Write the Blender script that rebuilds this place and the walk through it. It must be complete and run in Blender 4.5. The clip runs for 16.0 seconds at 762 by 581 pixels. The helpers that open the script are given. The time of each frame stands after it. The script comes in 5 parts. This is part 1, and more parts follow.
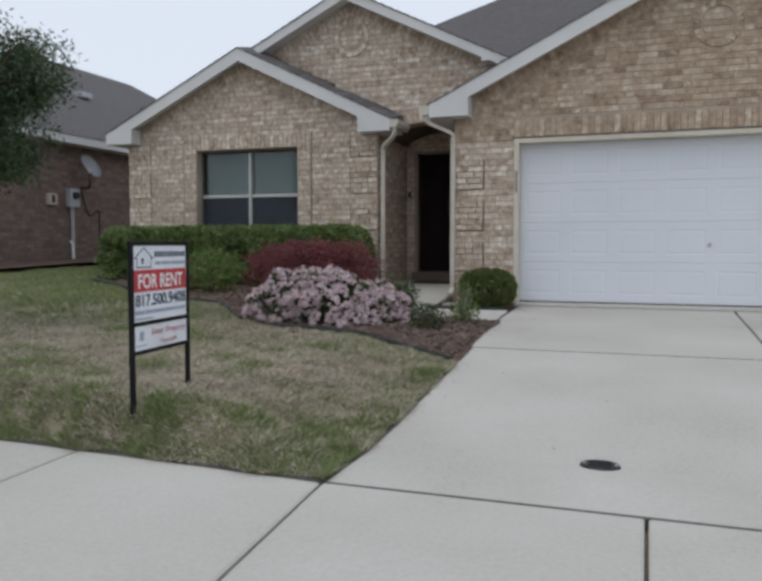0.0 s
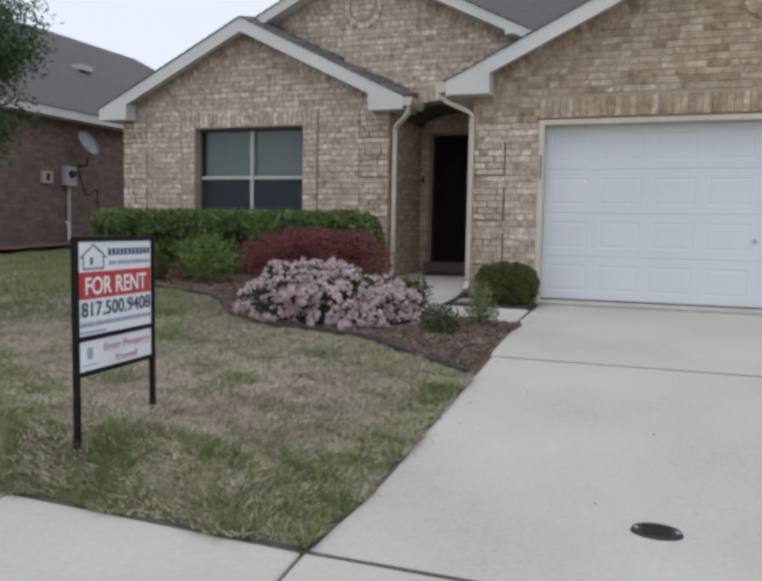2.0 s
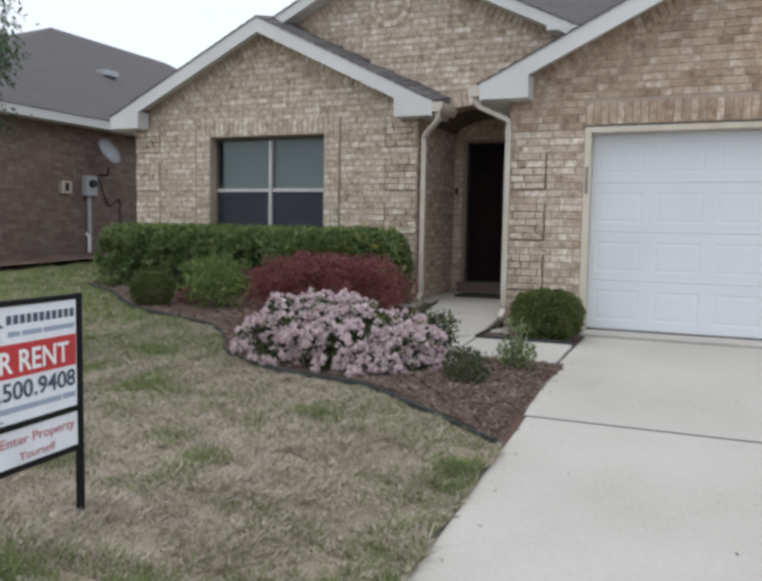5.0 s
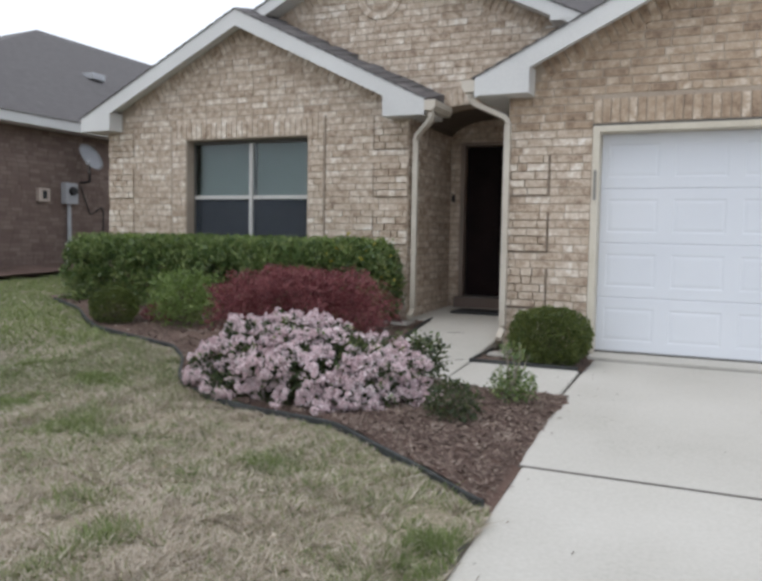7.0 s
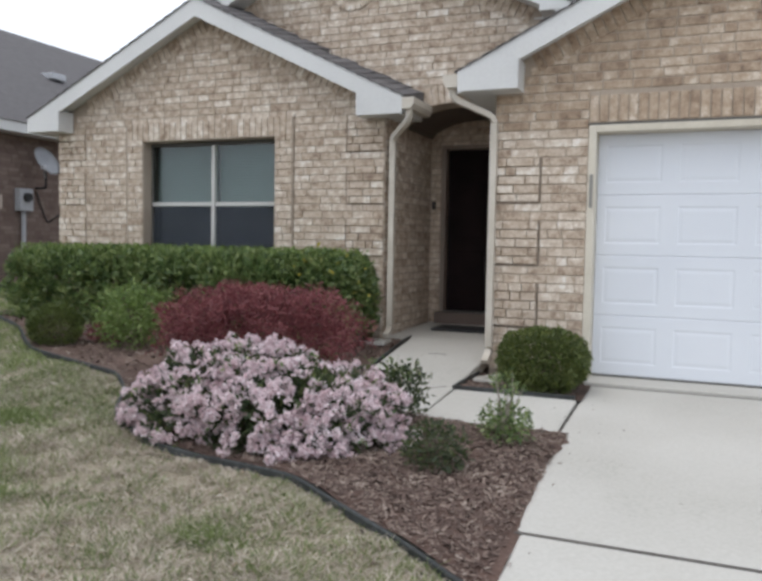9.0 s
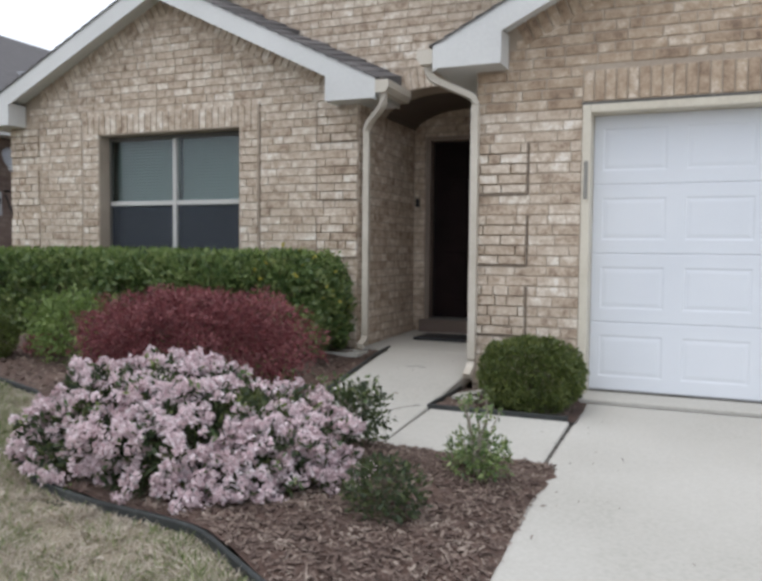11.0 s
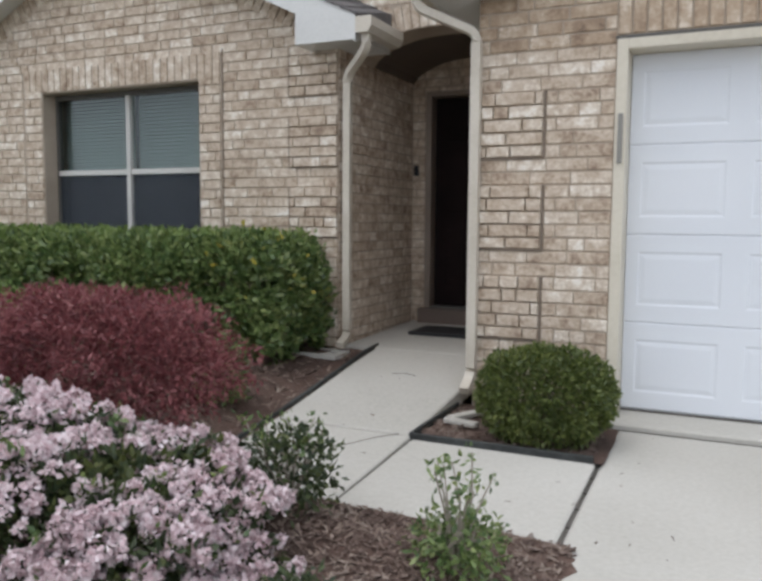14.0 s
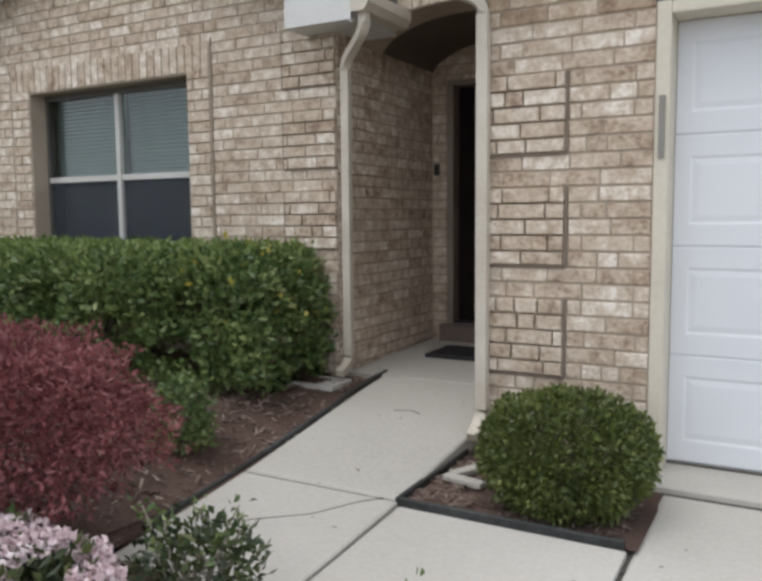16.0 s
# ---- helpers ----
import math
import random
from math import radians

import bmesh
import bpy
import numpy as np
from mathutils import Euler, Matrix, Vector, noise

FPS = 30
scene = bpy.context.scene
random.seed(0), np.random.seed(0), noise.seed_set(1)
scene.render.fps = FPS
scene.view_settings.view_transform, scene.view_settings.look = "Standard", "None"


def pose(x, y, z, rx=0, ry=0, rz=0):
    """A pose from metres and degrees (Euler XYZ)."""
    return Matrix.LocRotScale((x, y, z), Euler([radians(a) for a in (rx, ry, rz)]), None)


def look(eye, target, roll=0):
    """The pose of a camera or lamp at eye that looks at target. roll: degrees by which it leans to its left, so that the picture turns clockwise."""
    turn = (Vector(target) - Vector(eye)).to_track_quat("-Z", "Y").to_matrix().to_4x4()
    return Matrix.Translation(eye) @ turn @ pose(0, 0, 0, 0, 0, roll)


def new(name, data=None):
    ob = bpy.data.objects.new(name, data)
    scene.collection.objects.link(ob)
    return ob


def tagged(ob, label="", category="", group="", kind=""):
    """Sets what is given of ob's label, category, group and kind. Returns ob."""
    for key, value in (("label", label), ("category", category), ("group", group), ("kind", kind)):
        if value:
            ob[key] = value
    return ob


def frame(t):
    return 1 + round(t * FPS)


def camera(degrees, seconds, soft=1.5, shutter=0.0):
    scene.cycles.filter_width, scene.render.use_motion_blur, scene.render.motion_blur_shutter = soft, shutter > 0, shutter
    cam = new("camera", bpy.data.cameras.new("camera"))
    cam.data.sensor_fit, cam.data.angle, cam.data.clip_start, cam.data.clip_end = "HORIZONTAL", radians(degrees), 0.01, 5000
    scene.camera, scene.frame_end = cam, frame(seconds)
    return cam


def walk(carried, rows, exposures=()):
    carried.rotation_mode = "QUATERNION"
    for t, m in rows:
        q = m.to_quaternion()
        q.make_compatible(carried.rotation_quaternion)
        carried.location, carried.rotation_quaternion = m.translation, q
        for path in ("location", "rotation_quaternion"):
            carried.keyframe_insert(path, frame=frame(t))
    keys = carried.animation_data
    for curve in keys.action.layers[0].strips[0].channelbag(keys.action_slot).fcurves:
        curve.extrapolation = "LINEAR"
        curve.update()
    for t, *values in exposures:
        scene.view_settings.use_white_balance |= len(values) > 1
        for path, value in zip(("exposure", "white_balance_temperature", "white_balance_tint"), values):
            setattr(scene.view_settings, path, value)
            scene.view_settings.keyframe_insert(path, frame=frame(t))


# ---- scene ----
cam = camera(53.1, 16.0, soft=3.4)
PATH = [
    (0, (0.642, 0.197, 1.08), (-0.014, 2.082, 0.96), 0.0),
    (0.5, (0.561, 0.399, 1.094), (-0.094, 2.284, 0.966), 0.3),
    (1, (0.472, 0.605, 1.119), (-0.184, 2.489, 0.978), 0.6),
    (1.5, (0.406, 0.82, 1.146), (-0.256, 2.701, 0.993), 0.9),
    (2, (0.385, 1.04, 1.171), (-0.298, 2.912, 1.004), 1.0),
    (2.5, (0.328, 1.249, 1.185), (-0.367, 3.117, 1.015), 1.1),
    (3, (0.312, 1.423, 1.224), (-0.401, 3.283, 1.049), 1.2),
    (3.5, (0.285, 1.602, 1.253), (-0.448, 3.455, 1.082), 1.3),
    (4, (0.262, 1.72, 1.328), (-0.492, 3.565, 1.155), 1.2),
    (6.5, (0.144, 2.779, 1.419), (-0.669, 4.6, 1.269), 0.9),
    (7, (0.092, 2.988, 1.414), (-0.716, 4.811, 1.271), 1.0),
    (7.5, (0.021, 3.217, 1.409), (-0.781, 5.044, 1.275), 1.1),
    (8, (-0.06, 3.445, 1.41), (-0.852, 5.277, 1.283), 1.1),
    (8.5, (-0.128, 3.611, 1.438), (-0.906, 5.449, 1.313), 1.0),
    (9, (-0.183, 3.758, 1.451), (-0.943, 5.604, 1.328), 1.0),
    (11.5, (-0.213, 4.904, 1.381), (-0.998, 6.741, 1.278), 0.4),
    (12, (-0.254, 5.147, 1.4), (-1.05, 6.978, 1.281), 0.3),
    (12.5, (-0.299, 5.387, 1.414), (-1.105, 7.213, 1.28), 0.2),
    (13, (-0.368, 5.578, 1.421), (-1.169, 7.404, 1.271), 0.4),
    (13.5, (-0.419, 5.768, 1.437), (-1.223, 7.591, 1.268), 0.6),
    (14, (-0.426, 5.994, 1.458), (-1.26, 7.802, 1.274), 0.4),
    (14.5, (-0.424, 6.209, 1.478), (-1.29, 8.001, 1.285), 0.2),
    (15, (-0.451, 6.403, 1.495), (-1.338, 8.185, 1.299), 0.2),
    (15.5, (-0.458, 6.65, 1.475), (-1.382, 8.415, 1.295), 0.2),
    (16, (-0.447, 6.904, 1.537), (-1.418, 8.642, 1.345), -0.5),
]
walk(cam, [(t, look(eye, target, roll)) for t, eye, target, roll in PATH], [(0.0, -0.26, 6250, 10), (1.5, -0.16, 6300, 10), (4.0, 0.04, 6350, 10), (6.5, 0.24, 6350, 10), (9.0, 0.36, 6320, 10), (14.0, 0.37, 6350, 10), (16.0, 0.37, 6500, 10)])

# ---- light: a bright overcast sky ----
SUN_UP, SUN_TURN = 68.0, 208.0
world = bpy.data.worlds.new("overcast_sky")
scene.world = world
world.use_nodes = True
wn, wl = world.node_tree.nodes, world.node_tree.links
sky = wn.new("ShaderNodeTexSky")
sky.sky_type, sky.sun_disc = "NISHITA", False
sky.sun_elevation, sky.sun_rotation = radians(SUN_UP), radians(SUN_TURN)
sky.dust_density = 4.0
grey = wn.new("ShaderNodeMix")
grey.data_type = "RGBA"
grey.inputs[0].default_value = 0.82
grey.inputs[7].default_value = (9.5, 9.95, 10.7, 1)
wl.new(sky.outputs[0], grey.inputs[6])
wn["Background"].inputs[1].default_value = 0.11
wl.new(grey.outputs[2], wn["Background"].inputs[0])

sun_lamp = bpy.data.lights.new("sun", "SUN")
sun_lamp.energy, sun_lamp.angle, sun_lamp.color = 0.5, radians(45), (1.0, 0.97, 0.92)
sun = new("sun", sun_lamp)
a, e = radians(SUN_TURN), radians(SUN_UP)
sun.matrix_world = look((math.sin(a) * math.cos(e) * 30, math.cos(a) * math.cos(e) * 30, math.sin(e) * 30), (0, 0, 0))


# ---- materials ----
def material(name, colours, rough=0.8, grain=30.0, patch=1.5, bump=0.2, bump_scale=None, metal=0.0, pick="patch", per="noise", spread=1.0, coords="Object", own=0.62):
    """Noise at two scales drives a ramp of base colours; per: noise, object or island gives each piece its own tone."""
    m = bpy.data.materials.new(name)
    m.use_nodes = True
    n, l = m.node_tree.nodes, m.node_tree.links
    b = n["Principled BSDF"]
    b.inputs["Roughness"].default_value, b.inputs["Metallic"].default_value = rough, metal
    tc = n.new("ShaderNodeNewGeometry") if coords == "World" else n.new("ShaderNodeTexCoord")
    where = tc.outputs["Position" if coords == "World" else coords]
    big, fine = n.new("ShaderNodeTexNoise"), n.new("ShaderNodeTexNoise")
    big.inputs["Scale"].default_value, fine.inputs["Scale"].default_value = patch, grain
    big.inputs["Detail"].default_value, fine.inputs["Detail"].default_value = 4, 6
    for t in (big, fine):
        l.new(where, t.inputs["Vector"])
    add = n.new("ShaderNodeMath")
    add.operation = "MULTIPLY_ADD"
    l.new(fine.outputs[0], add.inputs[0])
    add.inputs[1].default_value = 0.55
    l.new(big.outputs[0], add.inputs[2])
    value = add.outputs[0]
    shift = n.new("ShaderNodeMath")
    shift.operation = "MULTIPLY_ADD"
    shift.inputs[1].default_value, shift.inputs[2].default_value = 1.6 * spread, 0.5 - 0.775 * 1.6 * spread
    l.new(value, shift.inputs[0])
    value = shift.outputs[0]
    if per != "noise":
        src = n.new("ShaderNodeObjectInfo") if per == "object" else n.new("ShaderNodeNewGeometry")
        r = src.outputs["Random" if per == "object" else "Random Per Island"]
        mix = n.new("ShaderNodeMath")
        mix.operation = "MULTIPLY_ADD"
        mix.inputs[1].default_value = 1.04 - own
        l.new(value, mix.inputs[0])
        sc = n.new("ShaderNodeMath")
        sc.operation = "MULTIPLY"
        sc.inputs[1].default_value = own
        l.new(r, sc.inputs[0])
        l.new(sc.outputs[0], mix.inputs[2])
        value = mix.outputs[0]
    ramp = n.new("ShaderNodeValToRGB")
    while len(ramp.color_ramp.elements) < len(colours):
        ramp.color_ramp.elements.new(0.5)
    for k, c in enumerate(colours):
        ramp.color_ramp.elements[k].position = k / max(1, len(colours) - 1)
        ramp.color_ramp.elements[k].color = (*c, 1)
    l.new(value, ramp.inputs[0])
    l.new(ramp.outputs[0], b.inputs["Base Color"])
    if bump:
        bp = n.new("ShaderNodeBump")
        bp.inputs["Strength"].default_value, bp.inputs["Distance"].default_value = bump, 0.01
        src = fine
        if bump_scale:
            src = n.new("ShaderNodeTexNoise")
            src.inputs["Scale"].default_value, src.inputs["Detail"].default_value = bump_scale, 8
            l.new(where, src.inputs["Vector"])
        l.new(src.outputs[0], bp.inputs["Height"])
        l.new(bp.outputs[0], b.inputs["Normal"])
    return m


def leafy(name, colours, shine=0.45, through_light=0.35, patch=3.0):
    """Leaves: tone by leaf and by patch, with light passing through."""
    m = material(name, colours, shine, 60.0, patch, 0.0, per="island", coords="World")
    n, l = m.node_tree.nodes, m.node_tree.links
    b, out = n["Principled BSDF"], n["Material Output"]
    tr, mx = n.new("ShaderNodeBsdfTranslucent"), n.new("ShaderNodeMixShader")
    col = b.inputs["Base Color"].links[0].from_socket
    l.new(col, tr.inputs[0])
    mx.inputs[0].default_value = through_light
    l.new(b.outputs[0], mx.inputs[1])
    l.new(tr.outputs[0], mx.inputs[2])
    l.new(mx.outputs[0], out.inputs[0])
    return m


def plain(name, colour, rough=0.5, metal=0.0):
    c = Vector(colour)
    return material(name, [c * 0.88, c, c * 1.08], rough, 90.0, 4.0, 0.05, metal=metal)


BRICKS = [(0.27, 0.195, 0.145), (0.385, 0.295, 0.22), (0.475, 0.38, 0.29), (0.54, 0.445, 0.35), (0.605, 0.515, 0.42), (0.71, 0.63, 0.53), (0.80, 0.745, 0.67)]
BROWNER = [(0.20, 0.14, 0.10), (0.30, 0.215, 0.15), (0.39, 0.29, 0.205), (0.45, 0.345, 0.25), (0.52, 0.42, 0.32), (0.66, 0.57, 0.47)]
M_BRICK = material("tan_brick", BRICKS, 0.9, 42.0, 13.0, 0.8, per="object", spread=1.75, coords="World", own=0.45)
M_BRICK_J = material("tan_brick_run", BRICKS, 0.9, 42.0, 13.0, 0.8, per="island", spread=1.75, coords="World", own=0.45)
M_BRICK_B = material("browner_brick_run", BROWNER, 0.9, 42.0, 13.0, 0.8, per="island", spread=1.75, coords="World", own=0.5)
M_MORTAR = material("mortar", [(0.34, 0.275, 0.215), (0.405, 0.335, 0.265), (0.47, 0.395, 0.32)], 0.95, 60, 3, 0.5, coords="World")
M_CONCRETE = material("concrete", [(0.37, 0.352, 0.312), (0.455, 0.436, 0.393), (0.505, 0.485, 0.442), (0.555, 0.535, 0.492)], 0.9, 45, 0.7, 0.12, 140, spread=1.0, coords="World")
M_SOIL = material("soil_under_turf", [(0.12, 0.12, 0.068), (0.215, 0.185, 0.132), (0.29, 0.248, 0.182), (0.33, 0.29, 0.215)], 1.0, 40, 0.8, 0.6, coords="World")
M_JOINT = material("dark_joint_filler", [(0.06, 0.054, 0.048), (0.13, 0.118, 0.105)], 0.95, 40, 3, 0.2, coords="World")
M_MULCH = material("bark_mulch", [(0.045, 0.027, 0.02), (0.10, 0.06, 0.046), (0.16, 0.105, 0.082)], 0.95, 40, 2, 0.8, coords="World")
M_CHIP = material("mulch_chips", [(0.05, 0.032, 0.026), (0.11, 0.072, 0.058), (0.19, 0.138, 0.112), (0.42, 0.35, 0.29)], 0.9, 30, 5, 0.3, per="island", coords="World")
M_LITTER = material("leaf_litter", [(0.16, 0.10, 0.06), (0.34, 0.25, 0.17), (0.6, 0.52, 0.42), (0.75, 0.70, 0.62)], 0.9, 30, 5, 0.2, per="island", coords="World")
M_TRIM = material("trim_paint", [(0.57, 0.57, 0.56), (0.64, 0.64, 0.625), (0.69, 0.69, 0.675)], 0.55, 40, 1.2, 0.05, coords="World")
M_CREAM = material("cream_paint", [(0.50, 0.45, 0.36), (0.60, 0.55, 0.45), (0.66, 0.61, 0.51)], 0.5, 40, 2, 0.05, coords="World")
M_TAUPE = material("taupe_paint", [(0.21, 0.17, 0.14), (0.26, 0.21, 0.175), (0.29, 0.24, 0.20)], 0.6, 40, 2, 0.05, coords="World")
# Ceiling brown is darkened so that the colour holds the shade under the vault.
M_PORCH = material("shaded_brown_ceiling", [(0.085, 0.064, 0.05), (0.12, 0.092, 0.072)], 0.85, 40, 2, 0.1, coords="World")
M_SPOUT = material("downspout_paint", [(0.46, 0.41, 0.335), (0.56, 0.51, 0.43), (0.63, 0.58, 0.5)], 0.4, 50, 3, 0.05, coords="World")
M_GARAGE = material("garage_door_paint", [(0.66, 0.685, 0.73), (0.695, 0.72, 0.76), (0.725, 0.745, 0.78)], 0.42, 120, 1.0, 0.06, coords="World")
M_SHINGLE = material("asphalt_shingle", [(0.075, 0.07, 0.07), (0.12, 0.112, 0.112), (0.18, 0.168, 0.165)], 0.95, 160, 8, 0.5, per="island", coords="World")
M_BROWN = material("brown_brick", [(0.13, 0.09, 0.075), (0.175, 0.125, 0.105), (0.215, 0.16, 0.135), (0.26, 0.205, 0.175)], 0.95, 26, 6, 0.5, per="island", coords="World")
M_BROWN_MORTAR = material("brown_mortar", [(0.14, 0.105, 0.088), (0.18, 0.14, 0.12)], 0.95, 40, 3, 0.3, coords="World")
M_BLACK = plain("black_plastic", (0.018, 0.018, 0.02), 0.6)
M_DARKMETAL = plain("black_painted_steel", (0.007, 0.007, 0.008), 0.6)
M_DARKMETAL.node_tree.nodes["Principled BSDF"].inputs["Specular IOR Level"].default_value = 0.2
# Near-black base and low specular put the deep porch shade into the door's colour.
M_DOOR = material("shaded_red_brown_door", [(0.008, 0.006, 0.006), (0.014, 0.009, 0.009), (0.02, 0.012, 0.012)], 0.8, 50, 3, 0.1)
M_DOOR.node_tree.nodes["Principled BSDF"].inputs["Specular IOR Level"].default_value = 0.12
M_STEEL = plain("galvanised_steel", (0.5, 0.5, 0.51), 0.45, 0.8)
M_GREY = plain("grey_paint", (0.42, 0.43, 0.45), 0.5)
M_SHADOW_JOINT = plain("dark_brown_shadow_joint", (0.22, 0.172, 0.134), 0.8)
M_DULL = plain("dull_grey_plastic", (0.24, 0.23, 0.21), 0.6)
M_BEIGE = plain("beige_plastic", (0.5, 0.42, 0.36), 0.6)
M_WHITE = plain("white_plastic", (0.75, 0.75, 0.74), 0.5)
M_SHADE_EDGE = plain("shaded_window_edge", (0.10, 0.095, 0.085), 0.5)
M_FRAME = plain("window_frame_paint", (0.56, 0.55, 0.52), 0.45)
M_BLIND = plain("blind_slats", (0.36, 0.415, 0.4), 0.6)
M_ROOM = plain("unlit_room_dark", (0.03, 0.034, 0.042), 0.9)
M_ASPHALT = material("asphalt", [(0.04, 0.04, 0.042), (0.06, 0.06, 0.06)], 0.95, 60, 0.5, 0.4, coords="World")
M_BARK = material("bark", [(0.08, 0.06, 0.045), (0.16, 0.13, 0.1)], 0.95, 25, 4, 0.6)
M_TWIG = material("grey_twig", [(0.22, 0.19, 0.15), (0.36, 0.32, 0.27)], 0.9, 25, 4, 0.3)
M_HEDGE = leafy("hedge_leaf", [(0.035, 0.065, 0.026), (0.10, 0.16, 0.055), (0.20, 0.265, 0.09), (0.40, 0.44, 0.19)], 0.28, 0.3)
M_FRESH = leafy("fresh_leaf", [(0.085, 0.135, 0.035), (0.18, 0.26, 0.07), (0.32, 0.39, 0.14)])
M_BOX = leafy("boxwood_leaf", [(0.035, 0.05, 0.016), (0.075, 0.105, 0.028), (0.14, 0.175, 0.045), (0.25, 0.27, 0.08)])
M_RED = leafy("red_leaf", [(0.06, 0.018, 0.02), (0.16, 0.045, 0.05), (0.27, 0.085, 0.09), (0.40, 0.19, 0.18)], 0.5)
M_PINK = leafy("pink_blossom", [(0.40, 0.26, 0.265), (0.68, 0.525, 0.55), (0.81, 0.69, 0.71), (0.90, 0.83, 0.84)], 0.7, 0.3, 6.0)
M_DARKLEAF = leafy("dark_leathery_leaf", [(0.02, 0.035, 0.018), (0.045, 0.065, 0.03), (0.08, 0.105, 0.04), (0.16, 0.17, 0.05)])
M_YELLOW = leafy("yellow_leaf", [(0.4, 0.33, 0.05), (0.55, 0.48, 0.1)])
M_OAK = leafy("oak_leaf", [(0.028, 0.05, 0.022), (0.06, 0.10, 0.042), (0.11, 0.165, 0.075)])


def glass_material():
    m = bpy.data.materials.new("window_glass")
    m.use_nodes = True
    n, l = m.node_tree.nodes, m.node_tree.links
    g, t, mx, f = n.new("ShaderNodeBsdfGlossy"), n.new("ShaderNodeBsdfTransparent"), n.new("ShaderNodeMixShader"), n.new("ShaderNodeLayerWeight")
    g.inputs["Roughness"].default_value = 0.02
    power, gloss = n.new("ShaderNodeMath"), n.new("ShaderNodeMath")
    power.operation, gloss.operation = "POWER", "MULTIPLY_ADD"
    power.inputs[1].default_value, gloss.inputs[1].default_value, gloss.inputs[2].default_value = 4.0, 0.75, 0.045
    l.new(f.outputs["Facing"], power.inputs[0])
    l.new(power.outputs[0], gloss.inputs[0])
    t.inputs[0].default_value = (0.80, 0.85, 0.85, 1)
    l.new(gloss.outputs[0], mx.inputs[0])
    l.new(t.outputs[0], mx.inputs[1])
    l.new(g.outputs[0], mx.inputs[2])
    l.new(mx.outputs[0], n["Material Output"].inputs[0])
    return m


M_GLASS = glass_material()


def screen_material():
    m = plain("insect_screen", (0.05, 0.06, 0.075), 0.8)
    n, l = m.node_tree.nodes, m.node_tree.links
    t, mx = n.new("ShaderNodeBsdfTransparent"), n.new("ShaderNodeMixShader")
    mx.inputs[0].default_value = 0.5
    l.new(t.outputs[0], mx.inputs[1])
    l.new(n["Principled BSDF"].outputs[0], mx.inputs[2])
    l.new(mx.outputs[0], n["Material Output"].inputs[0])
    return m


M_SCREEN = screen_material()


# ---- mesh helpers ----
def mesh_of(bm, name, mat, smooth=False):
    me = bpy.data.meshes.new(name)
    bmesh.ops.recalc_face_normals(bm, faces=bm.faces)
    bm.to_mesh(me)
    bm.free()
    if smooth:
        for p in me.polygons:
            p.use_smooth = True
    if mat:
        me.materials.append(mat)
    return me


def part(name, bm, mat, parent=None, label="", smooth=False):
    if name == "wall":
        bmesh.ops.remove_doubles(bm, verts=bm.verts, dist=0.001)
    ob = new(name, mesh_of(bm, name, mat, smooth) if isinstance(bm, bmesh.types.BMesh) else bm)
    if parent:
        ob.parent = parent
        ob.matrix_parent_inverse = parent.matrix_basis.inverted()
    return tagged(ob, label)


def thing(name, at, label, category, group="", kind=""):
    ob = new(name)
    ob.empty_display_size = 0.1
    ob.matrix_basis = Matrix.Translation(at)
    return tagged(ob, label, category, group, kind)


def box(bm, x0, x1, y0, y1, z0, z1, bevel=0.0):
    made = bmesh.ops.create_cube(bm, size=1, matrix=Matrix.LocRotScale(((x0 + x1) / 2, (y0 + y1) / 2, (z0 + z1) / 2), None, (x1 - x0, y1 - y0, z1 - z0)))
    if bevel:
        edges = {e for v in made["verts"] for e in v.link_edges}
        bmesh.ops.bevel(bm, geom=list(edges), offset=bevel, segments=2, affect="EDGES", profile=0.6)
    return bm


def boxes(*many, bevel=0.0):
    bm = bmesh.new()
    for b in many:
        box(bm, *b, bevel=bevel)
    return bm


def prism(points, y0, y1, bm=None):
    """A solid whose outline in x and z is given, from y0 to y1."""
    bm = bm or bmesh.new()
    f = [bm.verts.new((x, y0, z)) for x, z in points]
    b = [bm.verts.new((x, y1, z)) for x, z in points]
    bm.faces.new(f)
    bm.faces.new(b[::-1])
    for k in range(len(points)):
        q = (k + 1) % len(points)
        bm.faces.new((f[k], b[k], b[q], f[q]))
    return bm


def tube(points, radius, sides=8, bm=None, squash=1.0, taper=1.0):
    """A tube along a line of points; radius shrinks by taper to its end."""
    bm = bm or bmesh.new()
    pts = [Vector(p) for p in points]
    rings = []
    for k, p in enumerate(pts):
        d = (pts[min(k + 1, len(pts) - 1)] - pts[max(k - 1, 0)]).normalized()
        side = d.cross(Vector((0, 0, 1)))
        if side.length < 0.2:
            side = d.cross(Vector((0, 1, 0)))
        side.normalize()
        up = side.cross(d)
        r = radius * (1 + (taper - 1) * k / max(1, len(pts) - 1))
        rings.append([bm.verts.new(p + side * (math.cos(a) * r) + up * (math.sin(a) * r * squash)) for a in (2 * math.pi * (q + 0.5) / sides for q in range(sides))])
    for a, b in zip(rings, rings[1:]):
        for q in range(sides):
            bm.faces.new((a[q], a[(q + 1) % sides], b[(q + 1) % sides], b[q]))
    bm.faces.new(rings[0][::-1])
    bm.faces.new(rings[-1])
    return bm


